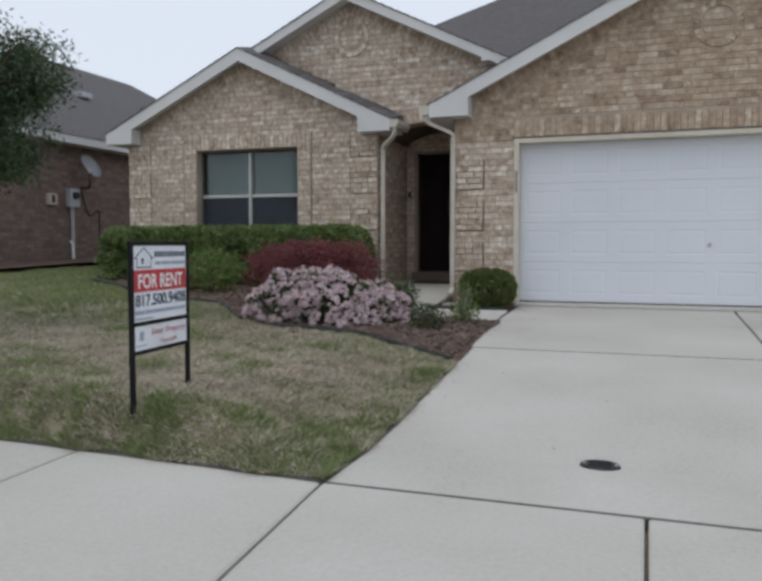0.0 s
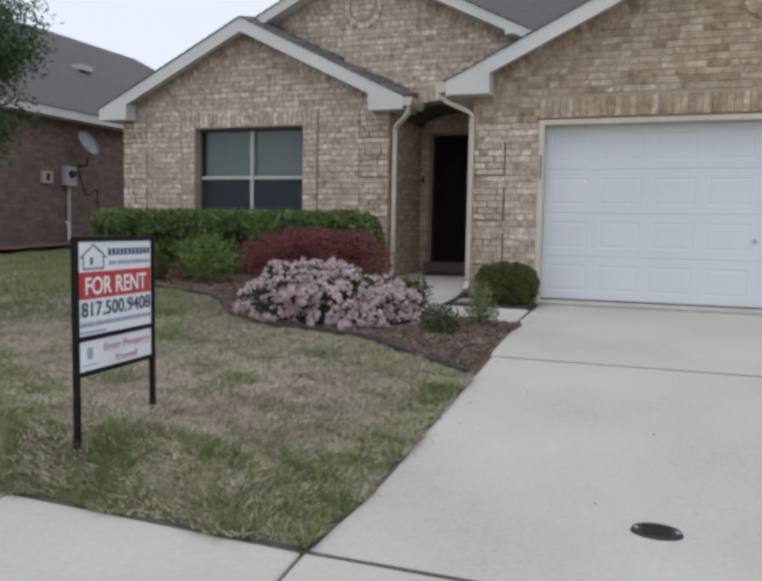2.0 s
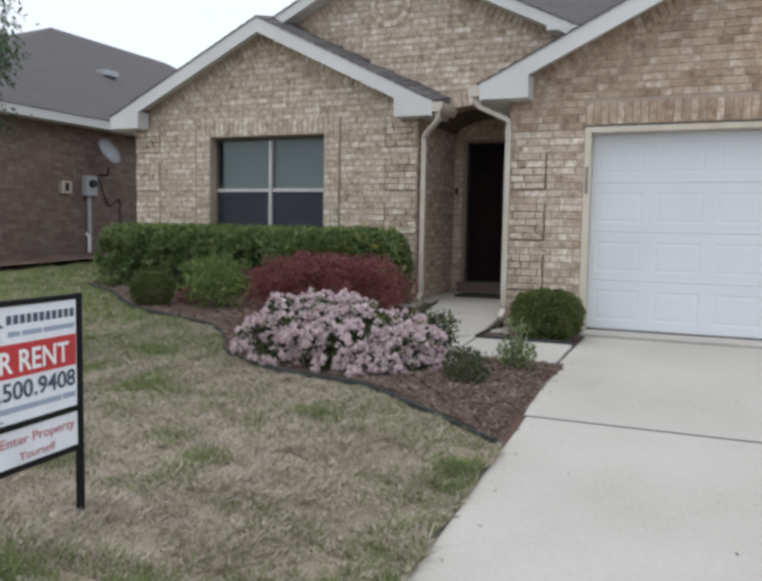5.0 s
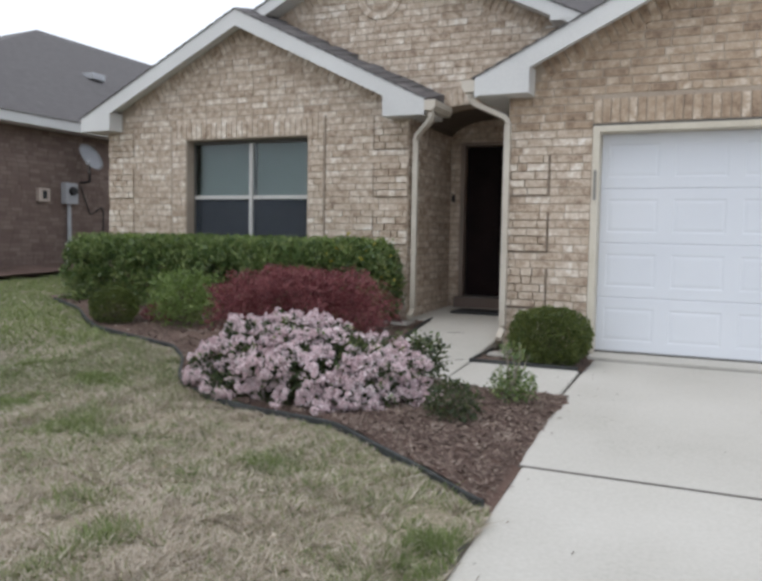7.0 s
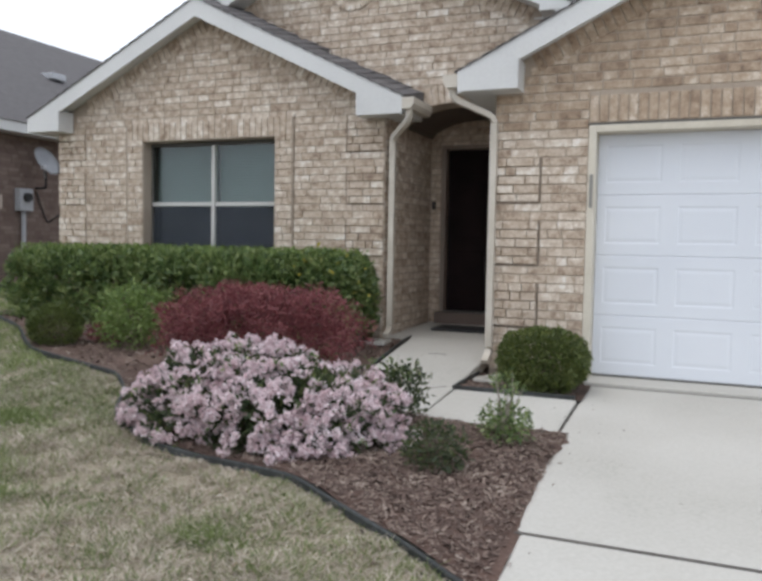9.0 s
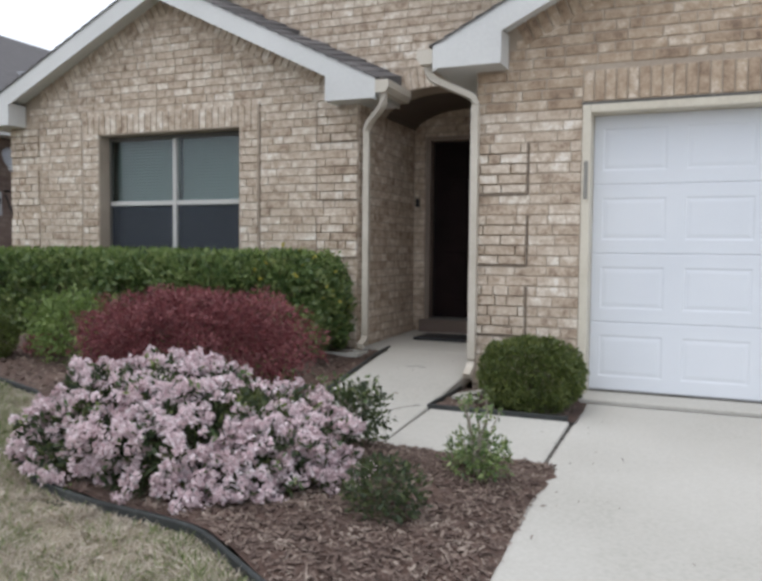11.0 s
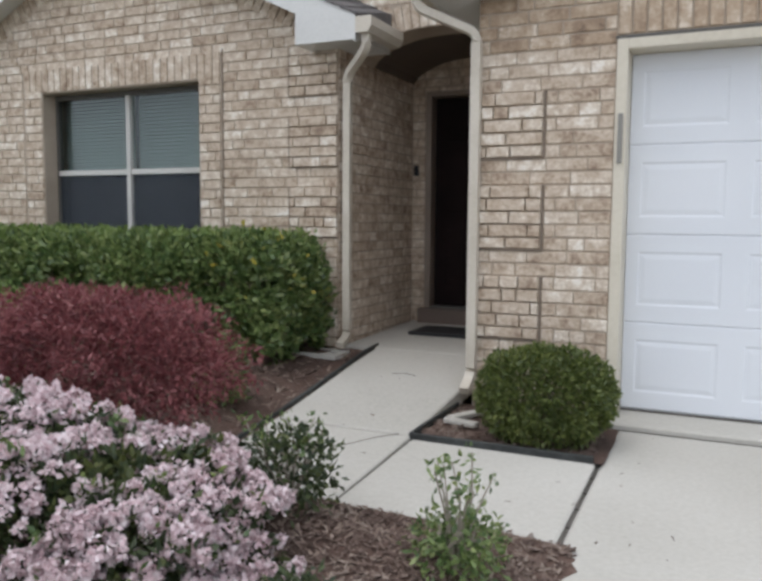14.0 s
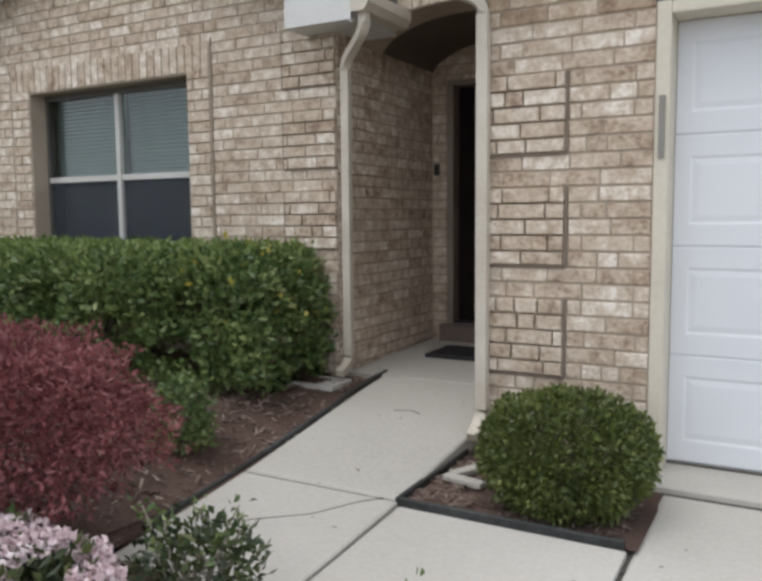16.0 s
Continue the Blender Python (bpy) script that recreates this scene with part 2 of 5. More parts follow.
def rounded(points, cut=0.06, steps=4):
    """Rounds the corners of a line."""
    pts = [Vector(p) for p in points]
    out = [pts[0]]
    for a, b, c in zip(pts, pts[1:], pts[2:]):
        p, q = b + (a - b).normalized() * cut, b + (c - b).normalized() * cut
        for k in range(steps + 1):
            t = k / steps
            out.append(p * (1 - t) ** 2 + b * 2 * t * (1 - t) + q * t * t)
    return out + [pts[-1]]


def mesh_from_arrays(name, verts, faces, mat):
    """A mesh from numpy arrays of vertices (n, 3) and equal-sided faces (m, k)."""
    me = bpy.data.meshes.new(name)
    m, k = faces.shape
    me.vertices.add(len(verts))
    me.vertices.foreach_set("co", np.ascontiguousarray(verts, dtype=np.float32).ravel())
    me.loops.add(m * k)
    me.loops.foreach_set("vertex_index", np.ascontiguousarray(faces, dtype=np.int32).ravel())
    me.polygons.add(m)
    me.polygons.foreach_set("loop_start", np.arange(0, m * k, k, dtype=np.int32))
    me.update(calc_edges=True)
    me.materials.append(mat)
    return me


rng = np.random.default_rng(7)


def unit(v):
    return v / np.maximum(np.linalg.norm(v, axis=1, keepdims=True), 1e-6)


def leaf_mesh(name, at, out, length, width, mat, droop=0.0, spread=0.9):
    """Folded diamond leaves at the places given, pointing about along out."""
    n = len(at)
    d = unit(out + rng.normal(0, spread, (n, 3)) + np.array([0, 0, -droop]))
    s = unit(np.cross(d, rng.normal(0, 1, (n, 3))))
    up = np.cross(s, d)
    ln = (length * rng.uniform(0.6, 1.25, n))[:, None]
    wd = (width * rng.uniform(0.7, 1.2, n))[:, None]
    base, tip = at, at + d * ln
    mid = at + d * ln * 0.5 + up * wd * 0.25
    verts = np.stack([base, mid - s * wd * 0.5, tip, mid + s * wd * 0.5], 1).reshape(-1, 3)
    k = np.arange(n)[:, None] * 4
    faces = np.concatenate([k + np.array([[0, 1, 2]]), k + np.array([[0, 2, 3]])], 0)
    return mesh_from_arrays(name, verts, faces, mat)


# ---- the lie of the land ----
DRIVE_L, DRIVE_R, WALK_Y = -0.9, 4.1, 3.71


def drive_z(y):
    return float(np.interp(y, (-60, -2.0, 2.1, 3.71, 4.5, 5.5, 7.24, 9.0, 10.6, 14, 60), (-0.6, -0.3, -0.165, -0.124, -0.13, -0.04, 0.118, 0.2, 0.255, 0.35, 0.6)))


def walk_z(y):
    return float(np.interp(y, (8.9, 9.5, 9.95, 11.4, 12.8), (0.2, 0.235, 0.268, 0.42, 0.46)))


def sidewalk_z(x, y):
    return drive_z(y) + 0.02 * min(max(0.0, DRIVE_L - x), 8) + (0.02 * min(max(0.0, x - DRIVE_R), 4))


def lawn_z(x, y):
    s = max(0.0, DRIVE_L - x)
    t = min(1.0, s / 1.3)
    rise = float(np.interp(y, (3.9, 5.2, 6.6), (0.31, 0.2, 0.07))) * t * t * (3 - 2 * t) + 0.025 * min(max(0.0, s - 1.3), 12)
    k = min(1.0, max(0.0, (y - WALK_Y) / 0.27))
    k = k * k * (3 - 2 * k)
    low = sidewalk_z(x, min(y, WALK_Y)) if y < WALK_Y + 0.6 else drive_z(y)
    low = sidewalk_z(x, y) * (1 - k) + drive_z(y) * k
    wave = 0.012 * noise.noise((x * 1.3, y * 1.3, 0))
    return low + rise * k + 0.012 + wave * t


BED = ((-9.5, 10.9), (-7.9, 10.45), (-7.0, 9.95), (-6.35, 9.42), (-5.9, 9.08), (-5.32, 8.9), (-4.5, 8.65), (-4.1, 8.27), (-3.9, 7.97), (-3.7, 7.7), (-3.15, 7.35), (-2.7, 7.26), (-2.13, 7.24), (-1.65, 6.98), (-1.25, 6.8), (-0.9, 6.55))


def bed_y(x):
    return float(np.mean([np.interp(x + d, [p[0] for p in BED], [p[1] for p in BED]) for d in (-0.12, -0.06, 0, 0.06, 0.12)]))


def walk_edge(y):
    return -2.87 - 0.075 * (y - 9.3)


def on_paving(x, y):
    if 2.1 < y < WALK_Y or (walk_edge(y) < x < DRIVE_L and y > 8.9):
        return True
    return DRIVE_L < x < DRIVE_R and y < 11


def ground_sheet():
    xs = sorted({*np.linspace(-14, -0.93, 60).round(3), DRIVE_L + 0.03, *np.linspace(0, 4.0, 5), 4.07, 4.15, *np.linspace(5, 14, 12).round(3), -400.0, -120.0, -50.0, -30.0, -20.0, 20.0, 40.0, 120.0, 400.0})
    ys = sorted({-400.0, -120.0, -40.0, -12.0, -9.4, -9.0, -4.0, -1.2, -0.99, 1.0, 2.07, 2.13, *np.linspace(2.4, 3.4, 4), 3.68, 3.74, *np.linspace(3.8, 15, 60).round(3), 17.0, 20.0, 26.0, 40.0, 100.0, 400.0})
    bm = bmesh.new()
    grid = [[bm.verts.new((x, y, lawn_z(x, y) - (0.2 if -9.5 < y < -1.0 else 0) - (0.07 if on_paving(x, y) else 0) - (0.4 if x > -3.12 and y > 8.85 and x < 4.6 else 0) - (0.2 if -8.1 < x < -0.86 and bed_y(x) + 0.1 < y < 11.6 else 0))) for x in xs] for y in ys]
    for r0, r1 in zip(grid, grid[1:]):
        for k in range(len(xs) - 1):
            bm.faces.new((r0[k], r0[k + 1], r1[k + 1], r1[k]))
    return tagged(part("ground", bm, M_SOIL, smooth=True), "dormant tan lawn soil with green patches", "lawn", kind="structure")


ground = ground_sheet()


def slab(x0, x1, y0, y1, zf, mat, parent, name="slab", gap=0.009, thick=0.09, skew=lambda y: 0.0, skew_r=lambda y: 0.0):
    """A concrete slab with eased edges that follows the height zf(x, y)."""
    bm = bmesh.new()
    x0, x1, y0, y1 = x0 + gap, x1 - gap, y0 + gap, y1 - gap
    slant = lambda x, y: x - skew(y) * (x1 - x) / (x1 - x0) + skew_r(y) * (x - x0) / (x1 - x0)
    nx, ny = max(1, int((x1 - x0) / 0.7)), max(1, int((y1 - y0) / 0.35))
    xs = [x0, x0 + 0.012, *np.linspace(x0 + 0.03, x1 - 0.03, nx + 1), x1 - 0.012, x1]
    ys = [y0, y0 + 0.012, *np.linspace(y0 + 0.03, y1 - 0.03, ny + 1), y1 - 0.012, y1]
    rows = []
    for j, y in enumerate(ys):
        row = []
        for i, x in enumerate(xs):
            edge = min(i, j, len(xs) - 1 - i, len(ys) - 1 - j)
            row.append(bm.verts.new((slant(x, y), y, zf(x, y) - (0.01, 0.002, 0)[min(edge, 2)])))
        rows.append(row)
    for a, b in zip(rows, rows[1:]):
        for k in range(len(xs) - 1):
            bm.faces.new((a[k], a[k + 1], b[k + 1], b[k]))
    rim = rows[0] + [r[-1] for r in rows[1:]] + rows[-1][-2::-1] + [r[0] for r in rows[-2:0:-1]]
    low = [bm.verts.new((v.co.x, v.co.y, v.co.z - thick)) for v in rim]
    for k in range(len(rim)):
        q = (k + 1) % len(rim)
        bm.faces.new((rim[k], rim[q], low[q], low[k]))
    return part(name, bm, mat, parent)


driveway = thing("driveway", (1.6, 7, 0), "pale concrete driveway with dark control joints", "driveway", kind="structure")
dz = lambda x, y: drive_z(y)
for x0, x1 in ((DRIVE_L, 1.69), (1.69, DRIVE_R)):
    slab(x0, x1, 7.24, 10.53, dz, M_CONCRETE, driveway, gap=0.012, skew=(lambda y: min(0.1, max(0.0, (y - 6.5) * 0.042))) if x0 < 0 else (lambda y: 0.0))
    slab(x0, x1, WALK_Y, 7.24, dz, M_CONCRETE, driveway, gap=0.012)
slab(-1.06, DRIVE_R, 10.53, 10.96, lambda x, y: 0.283, M_CONCRETE, driveway, "apron")
drift = lambda y: (WALK_Y - y) * 0.06
for x0, x1 in ((DRIVE_L, 0.665), (0.665, 2.4), (2.4, DRIVE_R)):
    slab(x0, x1, 2.1, WALK_Y, dz, M_CONCRETE, driveway, skew=(lambda y: -drift(y)) if x0 < 0 else (lambda y: 0.0))
for xa, xb, yj in ((DRIVE_L - 0.03, DRIVE_R, 7.24), (DRIVE_L, DRIVE_R, WALK_Y), (-1.0, DRIVE_R, 10.53)):
    part("joint", boxes((xa, xb, yj - 0.014, yj + 0.014, drive_z(yj) - 0.06, drive_z(yj) - 0.004)), M_JOINT, driveway)
for k in range(8):
    ya = 8.9 + 0.2 * k
    part("joint", boxes((-1.04, -0.93, ya, ya + 0.2, drive_z(ya) - 0.08, drive_z(ya) - 0.008)), M_JOINT, driveway)
slab(DRIVE_L - 0.6, DRIVE_R + 0.6, -1.2, 2.1, dz, M_CONCRETE, driveway)
pavement = thing("pavement", (-5, 2.7, 0), "pale concrete sidewalk along the lawn", "sidewalk", kind="structure")
for k in range(9):
    slab(-2.42 - 1.55 * (k - 1) - 1.55, -2.42 - 1.55 * (k - 1) if k else DRIVE_L, 2.1, WALK_Y, sidewalk_z, M_CONCRETE, pavement) if k else slab(-2.42, DRIVE_L, 2.1, WALK_Y, sidewalk_z, M_CONCRETE, pavement, skew_r=drift)
for k in range(5):
    slab(DRIVE_R + 1.5 * k, DRIVE_R + 1.5 * k + 1.5, 2.1, WALK_Y, sidewalk_z, M_CONCRETE, pavement)
road = part("road", boxes((-200, 200, -9.0, -1.2, -0.62, -0.29)), M_ASPHALT)
tagged(road, "grey asphalt residential street", "road", kind="structure")

edge = bmesh.new()
for k in range(28):
    ya, yb = WALK_Y + 0.1 * k, WALK_Y + 0.1 * (k + 1)
    wob = 0.006 * noise.noise((ya * 5, 0, 0))
    edge.faces.new([edge.verts.new(p) for p in ((DRIVE_L - 0.022 + wob, ya, drive_z(ya) + 0.006), (DRIVE_L + 0.005, ya, drive_z(ya) - 0.004), (DRIVE_L + 0.005, yb, drive_z(yb) - 0.004), (DRIVE_L - 0.022 + wob, yb, drive_z(yb) + 0.006))])
part("lawn_edge", edge, M_JOINT, driveway, "dark soil line at the lawn's edge")
edge = bmesh.new()
for k in range(90):
    xa, xb = DRIVE_L - 0.1 * k, DRIVE_L - 0.1 * (k + 1)
    edge.faces.new([edge.verts.new(p) for p in ((xa, WALK_Y - 0.012, sidewalk_z(xa, WALK_Y) - 0.003), (xa, WALK_Y + 0.03, sidewalk_z(xa, WALK_Y) + 0.014), (xb, WALK_Y + 0.03, sidewalk_z(xb, WALK_Y) + 0.014), (xb, WALK_Y - 0.012, sidewalk_z(xb, WALK_Y) - 0.003))])
part("lawn_edge", edge, M_JOINT, pavement, "dark soil line at the lawn's edge")

footpath = thing("footpath", (-2.5, 10, 0), "pale concrete front walk leading to the porch", "walkway", kind="structure")
wz = lambda x, y: walk_z(y)
slab(-2.01, -1.0, 8.9, 9.84, lambda x, y: walk_z(y) * 0.6 + 0.4 * (drive_z(y) + 0.01), M_CONCRETE, footpath)
lean = lambda y: -3.0 - walk_edge(y)
slab(-3.0, -2.01, 8.9, 9.86, wz, M_CONCRETE, footpath, skew=lean)
slab(-3.0, -2.01, 9.86, 11.55, wz, M_CONCRETE, footpath, skew=lean)
slab(-3.34, -1.9, 11.55, 13.1, wz, M_CONCRETE, footpath, "porch_floor")


# ---- the brick house ----
house = thing("house", (-1.5, 13, 0.2), "single-storey tan brick house with white gable trim and grey shingle roof", "house")
COURSE, LONG, JOINT = 0.0813, 0.235, 0.0125
FLOOR = 0.28
WING_L, WING_R, WING_Y, WING_C = -7.94, -3.33, 11.46, -5.63
GAR_L, GAR_R, GAR_Y, GAR_C = -1.94, 4.8, 10.725, 1.43
UP_Y, UP_C = 11.8, -3.92
WIN = (-6.58, -4.705, 1.14, 2.65)
OPEN = (-1.095, 3.955, FLOOR, 2.52)
DOOR_Y, DOOR_L, DOOR_R, SILL, DOOR_T = 13.0, -3.12, -2.14, 0.62, 2.64
WING_TOP, GAR_TOP, UP_TOP = 4.26, 4.82, 5.10
wing_top = lambda x: WING_TOP - 0.487 * abs(x - WING_C)
gar_top = lambda x: GAR_TOP - 0.49 * abs(x - GAR_C)
up_top = lambda x: UP_TOP - 0.49 * abs(x - UP_C)
brick_meshes = {}


def brick_data(length, height, depth=0.03):
    """Vertices and faces of one brick, centred on its front: a block with eased front edges."""
    l, h, c = length / 2, height / 2, 0.0035
    v = [(-l, depth, -h), (l, depth, -h), (l, depth, h), (-l, depth, h), (-l, c, -h), (l, c, -h), (l, c, h), (-l, c, h), (-l + c, 0, -h + c), (l - c, 0, -h + c), (l - c, 0, h - c), (-l + c, 0, h - c)]
    f = [(8, 9, 10, 11)]
    for k in range(4):
        q = (k + 1) % 4
        f += [(4 + k, 4 + q, 8 + q, 8 + k), (k, q, 4 + q, 4 + k)]
    return v, f


def brick_mesh(length, height):
    key = (round(length * 100), round(height * 1000))
    if key not in brick_meshes:
        me = bpy.data.meshes.new("brick")
        v, f = brick_data(key[0] / 100, key[1] / 1000)
        me.from_pydata(v, [], f)
        me.materials.append(M_BRICK)
        brick_meshes[key] = me
    return brick_meshes[key]


def courses(z0, z1, spans, seed, proud=lambda u, z: 0.0):
    """Running bond between z0 and z1. spans(z) gives the intervals to fill. Returns rows of (centre u, centre z, length, height, turn, proud)."""
    rnd = random.Random(seed)
    out = []
    for k in range(int((z1 - z0) / COURSE + 0.5)):
        z = z0 + (k + 0.5) * COURSE
        for a, b in spans(z):
            u = a
            first = (LONG + JOINT) * (0.5 if k % 2 else 1.0) * (1.0 if b - a > 1.0 else rnd.choice((0.62, 0.8, 1.0))) - (rnd.uniform(0, 0.06) if rnd.random() < 0.5 else 0)
            while b - u > 0.03:
                ln = min(first if u == a else LONG + JOINT, b - u)
                if rnd.random() < (0.36 if b - a > 1.0 else 0.22) and ln > 0.2:
                    ln *= rnd.choice((0.4, 0.5, 0.62))
                if b - u - ln < 0.05:
                    ln = b - u
                out.append((u + ln / 2, z, ln - JOINT, COURSE - JOINT, 0.0, proud(u + ln / 2, z) + rnd.uniform(-0.0015, 0.0015)))
                u += ln
                first = LONG + JOINT
    return out


def soldiers(u0, u1, z0, z1, seed, proud=0.004):
    n = max(1, round((u1 - u0) / COURSE))
    w = (u1 - u0) / n
    return [(u0 + (k + 0.5) * w, (z0 + z1) / 2, z1 - z0 - JOINT, w - JOINT, 90.0, proud) for k in range(n)]


def raking(u0, u1, top, drop, width=0.2):
    """Bricks on end along a gable's slope, square to it."""
    sl = (top(u1) - top(u0)) / (u1 - u0)
    ang, ln = math.degrees(math.atan(sl)), math.hypot(u1 - u0, top(u1) - top(u0))
    n = int(ln / COURSE)
    out = []
    for k in range(n):
        u = u0 + (k + 0.5) * (u1 - u0) / n
        out.append((u + math.sin(radians(ang)) * (drop + width / 2), top(u) - math.cos(radians(ang)) * (drop + width / 2), width - JOINT, COURSE - JOINT, 90 + ang, 0.004))
    return out


def lay(wall, rows, to_world, near, limit=300, run_mat=None):
    """Bricks of rows on a wall: those for which near(u, z) holds are parts, the rest one run."""
    rows_near = [r for r in rows if near(r[0], r[1])][:limit]
    chosen = set(map(id, rows_near))
    for u, z, ln, h, turn, pr in rows_near:
        ob = new("brick", brick_mesh(ln, h))
        ob.parent = wall
        ob.matrix_parent_inverse = wall.matrix_basis.inverted()
        ob.matrix_basis = to_world @ Matrix.Translation((u, -0.008 - pr, z)) @ pose(0, 0, 0, 0, -turn, 0)
    verts, faces = [], []
    for r in rows:
        if id(r) in chosen:
            continue
        u, z, ln, h, turn, pr = r
        m = to_world @ Matrix.Translation((u, -0.008 - pr, z)) @ pose(0, 0, 0, 0, -turn, 0)
        v, f = brick_data(ln, h)
        k = len(verts)
        verts += [m @ Vector(q) for q in v]
        faces += [tuple(k + i for i in q) for q in f]
    if verts:
        me = bpy.data.meshes.new("brick_run")
        me.from_pydata(verts, [], faces)
        me.materials.append(run_mat or M_BRICK_J)
        ob = new("brick_run", me)
        ob.parent = wall
        ob.matrix_parent_inverse = wall.matrix_basis.inverted()
        tagged(ob, kind="stuff")


def minus(a, b, *cuts):
    """The interval a to b without the cuts."""
    out = [(a, b)]
    for c, d in cuts:
        out = [(p, q) for x, y in out for p, q in ((x, min(y, c)), (max(x, d), y)) if q - p > 0.02]
    return out


def quoin(z, base=0.705):
    """True within the raised corner blocks: five courses up, two courses back."""
    return ((z - base) % (7 * COURSE)) < 5 * COURSE


# wing wall
x0, x1, z0, z1 = WIN
bm = bmesh.new()
prism([(WING_L, 0.0), (x0, 0.0), (x0, wing_top(x0) - 0.12), (WING_L, wing_top(WING_L) - 0.12)], WING_Y, WING_Y + 0.24, bm)
prism([(x1, 0.0), (WING_R, 0.0), (WING_R, wing_top(WING_R) - 0.12), (x1, wing_top(x1) - 0.12)], WING_Y, WING_Y + 0.24, bm)
prism([(x0, 0.0), (x1, 0.0), (x1, z0), (x0, z0)], WING_Y, WING_Y + 0.24, bm)
prism([(x0, z1), (x1, z1), (x1, wing_top(x1) - 0.12), (WING_C, wing_top(WING_C) - 0.12), (x0, wing_top(x0) - 0.12)], WING_Y, WING_Y + 0.24, bm)
wing_wall = part("wall", bm, M_MORTAR, house)
wide = 0.235


def wing_spans(z):
    half = (WING_TOP - 0.3 - z) / 0.487
    a, b = max(WING_L, WING_C - half), min(WING_R, WING_C + half)
    if a >= b:
        return []
    cuts = []
    if z0 < z < z1:
        cuts = [(x0 - wide - 0.022, x1 + wide + 0.022)]
    elif z1 <= z < z1 + 0.235:
        cuts = [(x0 - wide - 0.022, x1 + wide + 0.022)]
    if z < z1 + 0.235 and z > 0.5:
        cuts += [(WING_L + 0.45, WING_L + 0.459), (WING_R - 0.459, WING_R - 0.45)] if quoin(z, 0.745) else []
    return minus(a, b, *cuts)


wing_rows = courses(0.3385, 4.05, wing_spans, 3, lambda u, z: 0.018 if (u > WING_R - 0.45 or u < WING_L + 0.45) and quoin(z, 0.745) and z < 2.8 else 0.0)
wing_rows += courses(z0, z1, lambda z: [(x1 + 0.006, x1 + wide)] + [(x0 - wide, x0 - 0.006)], 5, lambda u, z: 0.004)
wing_rows += soldiers(x0 - wide, x1 + wide, z1 + 0.006, z1 + 0.235, 6)
wing_rows += raking(WING_L + 0.4, WING_C - 0.13, wing_top, 0.12) + raking(WING_C + 0.13, WING_R - 0.3, wing_top, 0.12)
lay(wing_wall, wing_rows, Matrix.Translation((0, WING_Y, 0)), lambda u, z: u > -4.75)
# window sill
part("sill", boxes((x0 - 0.05, x1 + 0.05, WING_Y - 0.04, WING_Y + 0.2, z0 - 0.07, z0), bevel=0.006), M_BRICK_J, house)

# the wing's return wall along the porch
bm = boxes((WING_R - 0.24, WING_R - 0.002, WING_Y + 0.24, DOOR_Y + 0.2, 0.0, 3.05))
porch_wall = part("wall", bm, M_MORTAR, house)
rows = courses(0.38, 3.03, lambda z: [(WING_Y + 0.0, DOOR_Y - 0.01)], 11)
lay(porch_wall, rows, pose(WING_R, 0, 0, 0, 0, 90), lambda u, z: True, 300)

# garage wall
a0, a1, b0, b1 = OPEN
bm = bmesh.new()
prism([(GAR_L, 0.0), (a0, 0.0), (a0, gar_top(a0) - 0.12), (GAR_L, gar_top(GAR_L) - 0.12)], GAR_Y, GAR_Y + 0.24, bm)
prism([(a1, 0.0), (GAR_R, 0.0), (GAR_R, gar_top(GAR_R) - 0.12), (a1, gar_top(a1) - 0.12)], GAR_Y, GAR_Y + 0.24, bm)
prism([(a0, b1), (a1, b1), (a1, gar_top(a1) - 0.12), (GAR_C, gar_top(GAR_C) - 0.12), (a0, gar_top(a0) - 0.12)], GAR_Y, GAR_Y + 0.24, bm)
garage_wall = part("wall", bm, M_MORTAR, house)
MED = (GAR_C, 3.84, 0.3)


def ring_cut(z, med):
    d = med[2] ** 2 - (z - med[1]) ** 2
    return [(med[0] - math.sqrt(d), med[0] + math.sqrt(d))] if d > 0 else []


def gar_spans(z):
    half = (GAR_TOP - 0.3 - z) / 0.49
    a, b = max(GAR_L, GAR_C - half), min(GAR_R, GAR_C + half)
    if a >= b:
        return []
    cuts = [(a0, a1)] if z < b1 + 0.262 else []
    if quoin(z) and z < 2.4:
        cuts += [(GAR_L + 0.425, GAR_L + 0.436), (GAR_R - 0.436, GAR_R - 0.425)]
    return minus(a, b, *cuts, *ring_cut(z, MED))


gar_rows = courses(0.2985, 4.6, gar_spans, 21, lambda u, z: 0.019 if (u < GAR_L + 0.425 or u > GAR_R - 0.425) and quoin(z) and z < 2.45 else 0.0)
gar_rows = [(u, z + 0.004, ln, h - 0.008, t, p) if p > 0.01 and (z - 0.705) % (7 * COURSE) < COURSE else (u, z, ln, h, t, p) for u, z, ln, h, t, p in gar_rows]
gar_rows += soldiers(a0, a1, b1 + 0.02, b1 + 0.262, 22)
gar_rows += raking(GAR_L + 0.25, GAR_C - 0.13, gar_top, 0.12) + raking(GAR_C + 0.13, GAR_R - 0.25, gar_top, 0.12)


